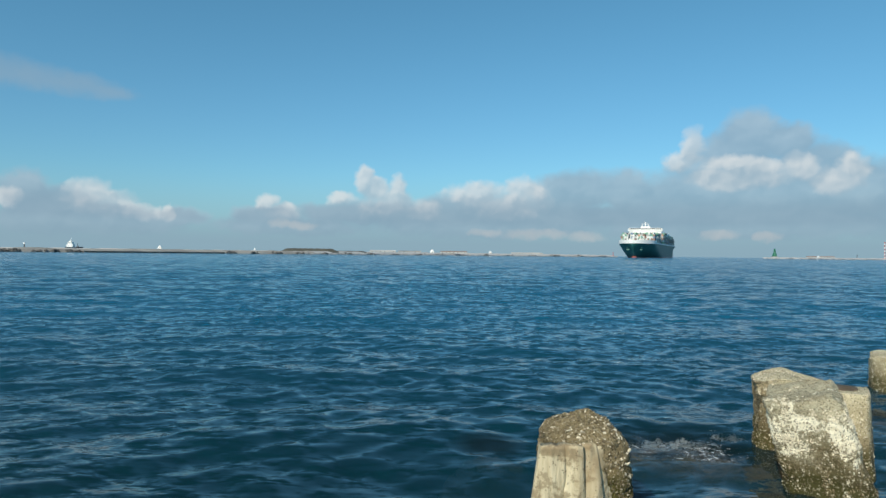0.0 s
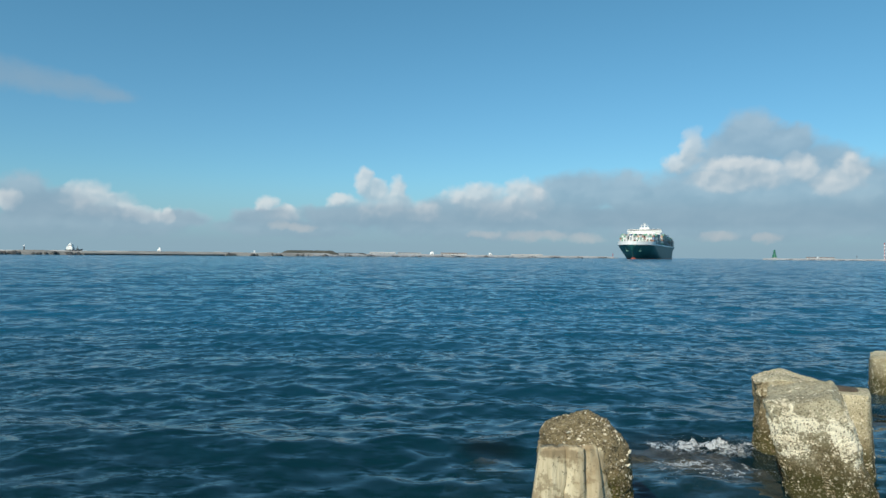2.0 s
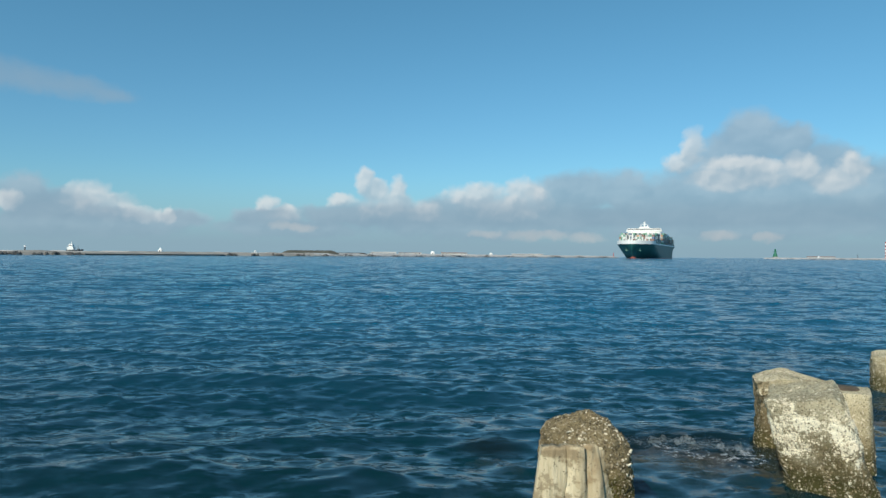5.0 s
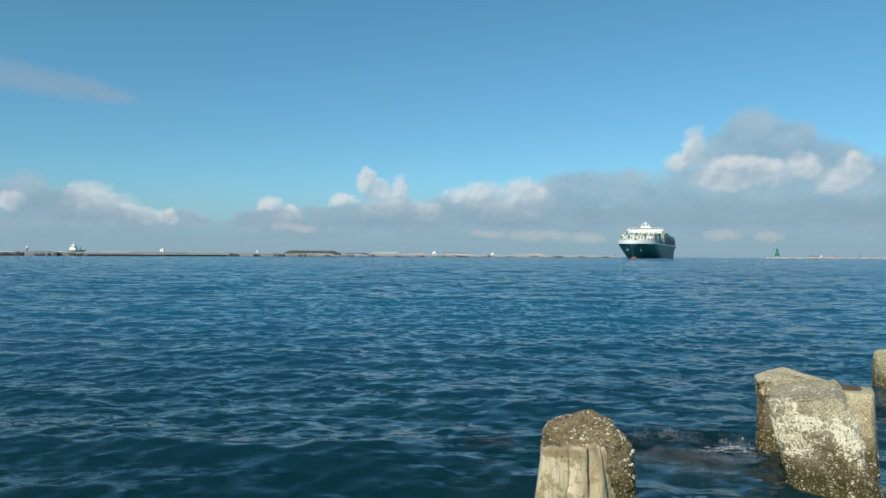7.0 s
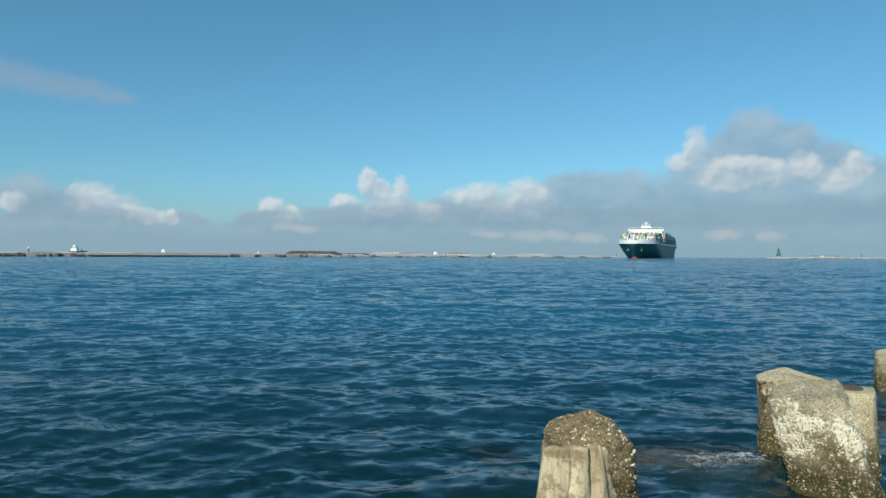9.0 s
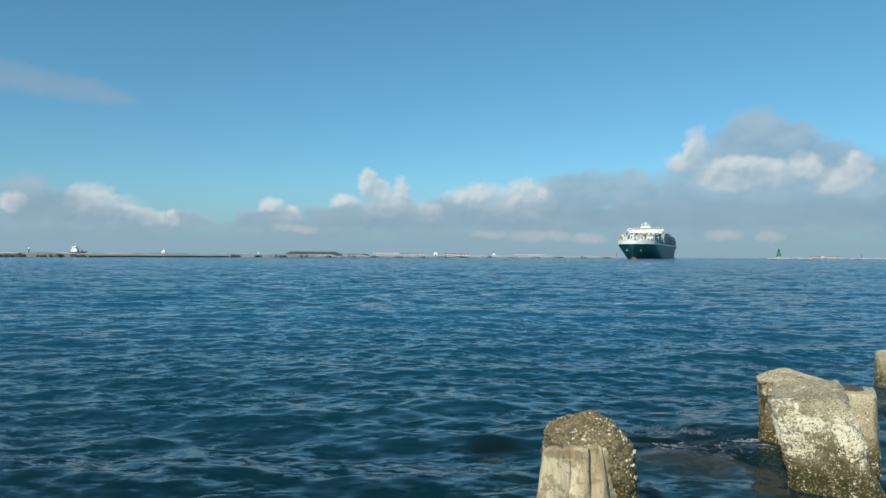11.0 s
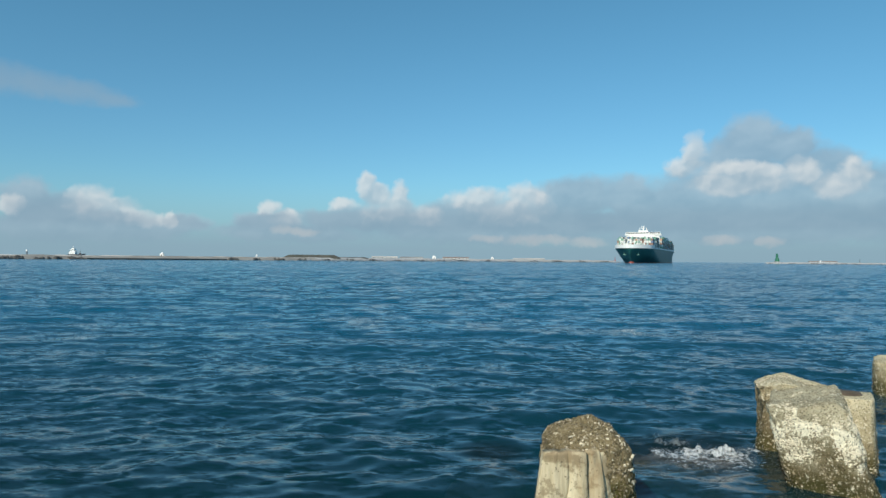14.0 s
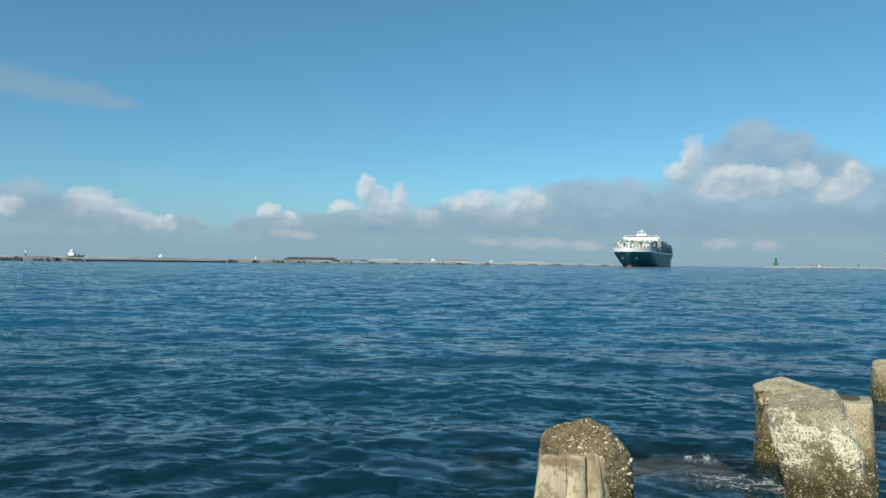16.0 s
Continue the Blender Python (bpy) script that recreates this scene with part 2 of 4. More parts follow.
def concrete_material(name, pale, mid, wet, algae=(0.05, 0.05, 0.012), crust=False, tide=0.26, flecks=0.8, damp=0.47):
    """Old sea concrete: grey-beige above, brown and weedy towards the tide line (height over the water)."""
    n = Nodes(name)
    big, small, grit = n.noise(3.5, 5.0), n.noise(30.0, 6.0, 0.75), n.noise(75.0, 4.0, 0.65)
    c = n.ramp(big, [(0.35, mid), (0.6, pale)])
    c = n.mix(n.ramp(small, [(0.38, (0.62, 0.62, 0.62)), (0.48, (0, 0, 0))]), c, (*wet, 1))
    geo = n.add("NewGeometry").outputs["Position"]
    sep = n.add("SeparateXYZ")
    n.link(geo, sep.inputs[0])
    h = n.math("ADD", sep.outputs[2], n.math("MULTIPLY", n.math("SUBTRACT", big, 0.5), 0.5))
    c = n.mix(n.ramp(h, [(damp - 0.22, (0.92, 0.92, 0.92)), (damp, (0, 0, 0))]), c, (*wet, 1))
    c = n.mix(n.ramp(h, [(tide - 0.16, (0.8, 0.8, 0.8)), (tide, (0, 0, 0))]), c, (*algae, 1))
    if crust:
        # white crust of old barnacles in ragged patches between the tide marks
        lean = n.scaled((1.0, 1.0, 0.75))
        blots, ragged, streak = n.noise(10.0, 3.0, 0.5, lean), n.noise(36.0, 4.0, 0.7), n.noise(3.6, 2.0)
        m = n.math("ADD", n.math("MULTIPLY", blots, 0.40), n.math("ADD", n.math("MULTIPLY", ragged, 0.38), n.math("MULTIPLY", streak, 0.22)))
        # thickest half way up, thinning out towards both tide marks
        zone = n.math("MULTIPLY", n.ramp(h, [(0.26, (0, 0, 0)), (0.46, (1, 1, 1))]), n.ramp(h, [(0.54, (1, 1, 1)), (0.70, (0, 0, 0))]))
        m = n.math("ADD", m, n.math("MULTIPLY", n.math("SUBTRACT", zone, 1.0), 0.13))
        c = n.mix(n.ramp(m, [(0.440, (0, 0, 0)), (0.458, (1, 1, 1))]), c, (0.92, 0.85, 0.65, 1))
    c = n.mix(n.ramp(grit, [(0.36, (0.9, 0.9, 0.9)), (0.45, (0, 0, 0))]), c, (*(0.45 * v for v in wet), 1))
    fleck = n.noise(52.0, 3.0, 0.6)
    c = n.mix(n.ramp(fleck, [(0.58, (0, 0, 0)), (0.64, (flecks, flecks, flecks))]), c, (0.86, 0.78, 0.60, 1))
    hgt = n.math("ADD", n.math("MULTIPLY", small, 0.7), n.math("MULTIPLY", grit, 0.3))
    n.bsdf.inputs["Specular IOR Level"].default_value = 0.15
    return n.done(c, 0.9, n.bump(hgt, 0.7, 0.042))


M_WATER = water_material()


def foam_material():
    """Froth that is thin in places, so that the water shows through."""
    n = Nodes("sea_foam")
    fine, thin = n.noise(90.0, 4.0, 0.65), n.noise(26.0, 3.0)
    c = n.ramp(fine, [(0.35, (0.46, 0.51, 0.53)), (0.62, (0.72, 0.74, 0.74))])
    m = n.done(c, 0.6, n.bump(fine, 0.5, 0.006))
    clear, both = n.add("BsdfTransparent"), n.add("MixShader")
    n.link(n.ramp(thin, [(0.34, (0.12, 0.12, 0.12)), (0.60, (0.82, 0.82, 0.82))]), both.inputs[0])
    n.link(clear.outputs[0], both.inputs[1])
    n.link(n.bsdf.outputs[0], both.inputs[2])
    n.link(both.outputs[0], n.tree.nodes["Material Output"].inputs[0])
    return m


M_FOAM = foam_material()
M_CONC = concrete_material("old_concrete", (0.70, 0.615, 0.41), (0.53, 0.455, 0.29), (0.26, 0.21, 0.115))
M_CONC_DAMP = concrete_material("brown_stained_concrete", (0.66, 0.58, 0.39), (0.46, 0.39, 0.25), (0.20, 0.155, 0.08), damp=0.64, flecks=0.5)
M_CONC_WHITE = concrete_material("barnacled_concrete", (0.50, 0.45, 0.31), (0.37, 0.325, 0.215), (0.13, 0.105, 0.050), crust=True, flecks=0.4)
M_CRUST = concrete_material("oyster_crust", (0.27, 0.215, 0.120), (0.15, 0.118, 0.062), (0.07, 0.055, 0.032), (0.11, 0.10, 0.02), tide=0.48, flecks=0.25)
M_WEED = worn("dried_weed", (0.15, 0.11, 0.07), (0.06, 0.045, 0.03), 12.0, 60.0, 0.9, 0.6, 0.01)
M_SILT = worn("silted_rock", (0.35, 0.32, 0.30), (0.17, 0.16, 0.155), 4.0, 30.0, 0.9, 0.6, 0.02)
M_SUNK = worn("weedy_rock", (0.27, 0.215, 0.13), (0.15, 0.14, 0.12), 4.0, 30.0, 0.9, 0.6, 0.02)


def shell_material():
    """Oysters of many ages: each shell has a shade of its own."""
    n = Nodes("oyster_shell")
    own = n.add("NewGeometry").outputs["Random Per Island"]
    c = n.ramp(own, [(0.0, (0.09, 0.065, 0.035)), (0.30, (0.19, 0.145, 0.065)), (0.60, (0.27, 0.21, 0.12)), (0.86, (0.40, 0.33, 0.21)), (1.0, (0.74, 0.66, 0.50))])
    fine = n.noise(70.0, 5.0, 0.65)
    c = n.mix(n.ramp(fine, [(0.36, (0.7, 0.7, 0.7)), (0.52, (0, 0, 0))]), c, (0.08, 0.06, 0.035, 1))
    return n.done(c, 0.7, n.bump(fine, 0.5, 0.004))


M_SHELL = shell_material()
M_SHELL_PALE = worn("barnacle_white", (0.84, 0.76, 0.58), (0.56, 0.49, 0.35), 12.0, 60.0, 0.75, 0.5, 0.004)


def timber_material():
    n = Nodes("weathered_timber")
    long = n.scaled((9.0, 9.0, 1.0))
    grain, stain = n.noise(4.0, 6.0, 0.65, long), n.noise(5.0, 4.0)
    c = n.ramp(grain, [(0.26, (0.46, 0.38, 0.23)), (0.62, (0.72, 0.63, 0.43))])
    c = n.mix(n.ramp(stain, [(0.46, (0, 0, 0)), (0.62, (0.75, 0.75, 0.75))]), c, (0.36, 0.27, 0.155, 1))
    blotch = n.noise(10.0, 5.0, 0.7)
    c = n.mix(n.ramp(blotch, [(0.52, (0, 0, 0)), (0.58, (0.62, 0.62, 0.62))]), c, (0.24, 0.18, 0.10, 1))
    spots = n.noise(38.0, 3.0, 0.6)
    c = n.mix(n.ramp(spots, [(0.62, (0, 0, 0)), (0.7, (0.8, 0.8, 0.8))]), c, (0.13, 0.10, 0.06, 1))
    info = n.add("ObjectInfo").outputs["Random"]
    c = n.mix(n.ramp(info, [(0.35, (0, 0, 0)), (1.0, (0.45, 0.45, 0.45))]), c, (0.36, 0.26, 0.14, 1))
    return n.done(c, 0.85, n.bump(grain, 0.7, 0.02))


M_TIMBER = timber_material()
M_HULL = worn("hull_green", (0.018, 0.120, 0.108), (0.012, 0.092, 0.084), 0.06, 1.2, 0.5, 0.05, 0.05)
M_BOOT = worn("hull_red", (0.42, 0.11, 0.07), (0.30, 0.07, 0.05), 0.1, 1.5, 0.6, 0.1, 0.05)
M_WHITE = worn("ship_white", (0.90, 0.90, 0.87), (0.80, 0.80, 0.76), 0.1, 1.6, 0.5, 0.05, 0.02)
M_DECK = worn("deck_grey", (0.30, 0.32, 0.30), (0.18, 0.20, 0.19), 0.2, 2.0, 0.7)
M_GLASS = worn("dark_window", (0.03, 0.04, 0.05), (0.02, 0.025, 0.03), 0.5, 3.0, 0.1, 0.0)
M_MARK = worn("pale_green_mark", (0.11, 0.28, 0.23), (0.07, 0.19, 0.16), 0.4, 3.0, 0.6)
# container colours muted towards grey-white, the haze of distance mixed into them
BOX_PAINTS = [
    ("white", (0.86, 0.86, 0.82)), ("green", (0.20, 0.42, 0.30)), ("red", (0.50, 0.22, 0.18)), ("brown", (0.34, 0.20, 0.15)),
    ("blue", (0.18, 0.27, 0.40)), ("grey", (0.52, 0.53, 0.51)), ("orange", (0.62, 0.36, 0.22)), ("teal", (0.22, 0.42, 0.38)),
]
M_BOXES = [worn("container_" + k, c, tuple(v * 0.65 for v in c), 0.3, 2.5, 0.55, 0.1, 0.03) for k, c in BOX_PAINTS]
M_SAND = worn("sand", (0.62, 0.585, 0.53), (0.50, 0.47, 0.425), 0.02, 0.3, 0.95, 0.4, 0.3)
M_REVET = worn("revetment", (0.37, 0.35, 0.31), (0.22, 0.21, 0.19), 0.04, 0.5, 0.95, 0.5, 0.3)
M_CHALK = worn("pale_dry_stone", (0.50, 0.495, 0.48), (0.36, 0.36, 0.355), 0.03, 0.4, 0.95, 0.4, 0.3)
M_RIPRAP = worn("dark_rock", (0.13, 0.125, 0.115), (0.05, 0.05, 0.048), 0.15, 0.9, 0.9, 0.5, 0.3)
M_PALE_ROCK = worn("pale_rock", (0.36, 0.36, 0.35), (0.20, 0.205, 0.21), 0.1, 0.8, 0.9, 0.5, 0.3)
M_SCRUB = worn("scrub", (0.11, 0.105, 0.085), (0.05, 0.055, 0.045), 0.08, 0.8, 0.95, 0.6, 0.4)
M_GREEN = worn("beacon_green", (0.02, 0.20, 0.11), (0.012, 0.13, 0.075), 0.2, 1.5, 0.5)
M_RED = worn("beacon_red", (0.45, 0.06, 0.05), (0.34, 0.05, 0.04), 0.2, 1.5, 0.5)
M_SHED = worn("shed_paint", (0.62, 0.60, 0.56), (0.46, 0.45, 0.42), 0.1, 1.5, 0.7)
M_DARK = worn("dark_steel", (0.09, 0.10, 0.11), (0.05, 0.055, 0.06), 0.3, 2.0, 0.6)
M_ROOF = worn("rust_roof", (0.33, 0.24, 0.20), (0.24, 0.17, 0.14), 0.2, 1.5, 0.8)
M_BED = worn("sea_bed", (0.10, 0.10, 0.075), (0.05, 0.055, 0.045), 0.3, 3.0, 0.9)


# ---------------------------------------------------------------- mesh helpers
def part(name, bm, material, parent=None, label="", smooth=False):
    """Links a bmesh as one mesh object, under a thing or a part."""
    me = bpy.data.meshes.new(name)
    bm.to_mesh(me)
    bm.free()
    me.materials.append(material)
    if smooth:
        me.polygons.foreach_set("use_smooth", [True] * len(me.polygons))
    ob = new(name, me)
    ob.parent = parent
    return tagged(ob, label)


def box(bm, x0, x1, y0, y1, z0, z1, bevel=0.0):
    """A box between two corners, its edges bevelled."""
    m = Matrix.LocRotScale(((x0 + x1) / 2, (y0 + y1) / 2, (z0 + z1) / 2), None, (x1 - x0, y1 - y0, z1 - z0))
    got = bmesh.ops.create_cube(bm, size=1.0, matrix=m)
    if bevel:
        edges = list({e for v in got["verts"] for e in v.link_edges})
        bmesh.ops.bevel(bm, geom=edges, offset=bevel, segments=2, affect="EDGES", profile=0.5)
    return bm


def tube(bm, a, b, r0, r1=None, n=10):
    """A tapered rod from a to b."""
    a, b = Vector(a), Vector(b)
    m = Matrix.Translation((a + b) / 2) @ (b - a).to_track_quat("Z", "Y").to_matrix().to_4x4()
    bmesh.ops.create_cone(bm, cap_ends=True, segments=n, radius1=r0, radius2=r0 if r1 is None else r1, depth=(b - a).length, matrix=m)
    return bm


def grid_mesh(name, co, rows, cols, material, smooth=True):
    """A sheet from rows x cols points."""
    me = bpy.data.meshes.new(name)
    i = np.arange((rows - 1) * cols).reshape(rows - 1, cols)[:, :-1].ravel()
    quads = np.stack([i, i + 1, i + cols + 1, i + cols], 1).astype(np.int32)
    me.vertices.add(rows * cols)
    me.vertices.foreach_set("co", co.astype(np.float32).ravel())
    me.loops.add(quads.size)
    me.loops.foreach_set("vertex_index", quads.ravel())
    me.polygons.add(len(quads))
    me.polygons.foreach_set("loop_start", np.arange(0, quads.size, 4, dtype=np.int32))
    me.update(calc_edges=True)
    me.polygons.foreach_set("use_smooth", np.full(len(quads), smooth))
    me.materials.append(material)
    me.validate()
    return me


def blob_fan(name, verts, faces, material, parent=None, label=""):
    me = bpy.data.meshes.new(name)
    me.from_pydata(verts, [], faces)
    me.materials.append(material)
    ob = new(name, me)
    ob.parent = parent
    return tagged(ob, label)


# ---------------------------------------------------------------- the sea
WAVE_SPEED = (0.10, -1.75)          # how the swell runs, metres a second


def sea_heights(x, y, space):
    """Trochoid waves: shifts in x, y and z at the points (x, y) of a sheet with that spacing, and how steep the waves are that it cannot hold."""
    rs = np.random.RandomState(11)
    dx, dy, dz, lost = np.zeros_like(x), np.zeros_like(x), np.zeros_like(x), np.zeros_like(x)
    main = math.atan2(WAVE_SPEED[1], WAVE_SPEED[0])
    for k in range(110):
        lam = 0.17 * (30 ** (k / 109.0)) * rs.uniform(0.9, 1.1)
        spread = 0.65 if lam < 0.6 else 0.45 if lam < 1.6 else 0.3
        a = main + rs.normal(0, spread)
        steep = 0.036 if lam < 0.7 else 0.024 if lam < 2.0 else 0.019
        amp = steep * lam / (2 * math.pi) * rs.uniform(0.5, 1.2)
        kx, ky = math.cos(a) * 2 * math.pi / lam, math.sin(a) * 2 * math.pi / lam
        keep = np.clip(lam / (2.4 * space) - 1.0, 0, 1)
        # gusts: groups of higher and lower waves
        gust = 0.75 + 0.5 * np.sin(x * rs.uniform(0.02, 0.25) + y * rs.uniform(0.05, 0.3) + rs.uniform(0, 6.3))
        ph = kx * x + ky * y + rs.uniform(0, 6.3)
        s = amp * keep * gust
        dz += s * np.cos(ph)
        dx -= s * math.cos(a) * np.sin(ph) * 0.95
        dy -= s * math.sin(a) * np.sin(ph) * 0.95
        lost += (steep * 0.6) ** 2 * (1 - keep) ** 2
    return dx, dy, dz, np.sqrt(lost)


def build_sea():
    ys = [-4900, -2000, -800, -300, -120, -60, -30, -15, -8, -4, -2, -1, 0, 0.8, 1.5, 2.1, 2.6]
    while ys[-1] < 39:
        ys.append(ys[-1] + 0.058)
    while ys[-1] < 1600:
        ys.append(ys[-1] * 1.0046)
    ys += [2000, 2600, 3400, 4300, 5000]
    ys = np.array(ys)
    side = 320
    s = np.linspace(-1, 1, 2 * side + 1)
    width = np.clip(0.70 * np.abs(ys) + 6.0, 8, None)
    far = np.clip(4900 / width, 1.5, None)
    left = np.stack([1 + (far - 1) * (k / 7.0) ** 4 for k in range(1, 8)], 1)
    # half of the columns lie close together in the middle, where the camera looks down on the sheet
    inner = np.clip(np.maximum(6.6, 0.42 * (np.abs(ys) - 26)), None, 0.62 * width) / width
    t = np.clip(np.abs(s) - 0.6, 0, None) / 0.4
    mid = np.sign(s)[None, :] * (np.minimum(np.abs(s), 0.6)[None, :] / 0.6 * inner[:, None] + t[None, :] ** 1.25 * (1 - inner[:, None]))
    cols = np.concatenate([-left[:, ::-1], mid, left], 1)
    x = cols * width[:, None]
    y = np.tile(ys[:, None], (1, x.shape[1]))
    sx = np.abs(np.gradient(x, axis=1))
    sy = np.abs(np.gradient(y, axis=0))
    dx, dy, dz, lost = sea_heights(x, y, np.maximum(sx, sy * 0.8))
    co = np.stack([x + dx, y + dy, dz], -1)
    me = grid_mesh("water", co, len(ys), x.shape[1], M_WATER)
    tilt = me.attributes.new("rest", "FLOAT_VECTOR", "POINT")
    tilt.data.foreach_set("vector", np.repeat(lost.ravel(), 3).astype(np.float32))
    ob = new("water", me)
    return tagged(ob, "dark blue choppy sea water with small wind waves", "water", kind="structure")


water = build_sea()


def water_at(x, y, t):
    """The mean height of the running sea round a place at t seconds."""
    u, v = np.meshgrid(np.linspace(-0.25, 0.25, 6), np.linspace(-0.15, 0.15, 5))
    z = sea_heights(x + u - WAVE_SPEED[0] * t, y + v - WAVE_SPEED[1] * t, np.full(u.shape, 0.05))[2]
    return float(z.mean())


# ---------------------------------------------------------------- near shore blocks
def lumpy(name, rings, material, parent=None, label="", rough=0.03, seed=0, per=44, steps=34, top=None):
    """A closed block lofted through rings (centre x, y, z, half width, half depth, squareness, turn), its surface worn and uneven."""
    zs = np.linspace(0, len(rings) - 1, steps)
    verts, faces = [], []
    for q in zs:
        i = min(int(q), len(rings) - 2)
        f = q - i
        cx, cy, cz, hw, hd, sq, turn = [a * (1 - f) + b * f for a, b in zip(rings[i], rings[i + 1])]
        for k in range(per):
            t = 2 * math.pi * k / per
            c, s = math.cos(t), math.sin(t)
            e = 2.0 / sq
            px, py = hw * math.copysign(abs(c) ** e, c), hd * math.copysign(abs(s) ** e, s)
            a = radians(turn)
            v = Vector((cx + px * math.cos(a) - py * math.sin(a), cy + px * math.sin(a) + py * math.cos(a), cz))
            w = v * 2.6 + Vector((seed * 7.3, 0, 0))
            n1 = noise.noise_vector(w) * rough * 1.6 + noise.noise_vector(w * 3.7) * rough * 0.7 + noise.noise_vector(w * 11) * rough * 0.4 + noise.noise_vector(w * 27) * rough * 0.35
            v = v + n1
            if top:
                # broken off along a sloping top
                v.z = min(v.z, top(v) + 0.022 * noise.noise(v * 7.0) + 0.011 * noise.noise(v * 23.0))
            verts.append(v)
    for j in range(steps - 1):
        for k in range(per):
            a, b = j * per + k, j * per + (k + 1) % per
            faces.append((a, b, b + per, a + per))
    for j, flip in ((0, True), (steps - 1, False)):
        ring = [j * per + k for k in range(per)]
        c = sum((verts[r] for r in ring), Vector()) / per
        verts.append(c)
        m = len(verts) - 1
        for k in range(per):
            tri = (ring[k], ring[(k + 1) % per], m)
            faces.append(tri[::-1] if flip else tri)
    ob = blob_fan(name, verts, faces, material, parent, label)
    ob.data.polygons.foreach_set("use_smooth", [True] * len(ob.data.polygons))
    return ob


def shells(name, body, material, count, size, parent, pick, seed=0, label=""):
    """Oysters and barnacles: small cupped flakes and cones that sit on a block's surface where pick(place, normal) allows."""
    rnd = random.Random(seed)
    me = body.data
    polys = [p for p in me.polygons]
    area = np.array([p.area for p in polys])
    order = np.random.RandomState(seed).choice(len(polys), size=max(count * 4, 30000), p=area / area.sum())
    verts, faces, made = [], [], 0
    for i in order:
        p = polys[int(i)]
        ws = [rnd.random() for _ in p.vertices]
        tot = sum(ws)
        at = sum((me.vertices[v].co * w for v, w in zip(p.vertices, ws)), Vector()) / tot
        chance = pick(at, p.normal)
        if rnd.random() > chance:
            continue
        r = size * rnd.choice((0.4, 0.5, 0.6, 0.8, 1.0, 1.4)) * rnd.uniform(0.8, 1.2)
        turn = p.normal.to_track_quat("Z", "Y").to_matrix() @ Euler((rnd.uniform(-0.6, 0.6), rnd.uniform(-0.6, 0.6), rnd.uniform(0, 6.3))).to_matrix()
        b = len(verts)
        n = 6
        long = rnd.uniform(1.0, 1.8)
        for k in range(n):
            t = 2 * math.pi * k / n
            q = rnd.uniform(0.75, 1.2)
            verts.append(at + turn @ Vector((r * q * math.cos(t), r * q * long * math.sin(t), -r * 0.25)))
        for k in range(n):
            t = 2 * math.pi * k / n
            q = rnd.uniform(0.4, 0.65)
            verts.append(at + turn @ Vector((r * q * math.cos(t), r * q * long * math.sin(t), r * rnd.uniform(0.3, 0.6))))
        for k in range(n):
            k2 = (k + 1) % n
            faces.append((b + k, b + k2, b + n + k2, b + n + k))
        faces.append(tuple(b + n + k for k in range(n)))
        made += 1
        if made >= count:
            break
    ob = blob_fan(name, verts, faces, material, parent, label)
    return tagged(ob, kind="stuff")


def fade(x, lo, hi):
    t = min(1.0, max(0.0, (x - lo) / (hi - lo)))
    return t * t * (3 - 2 * t)


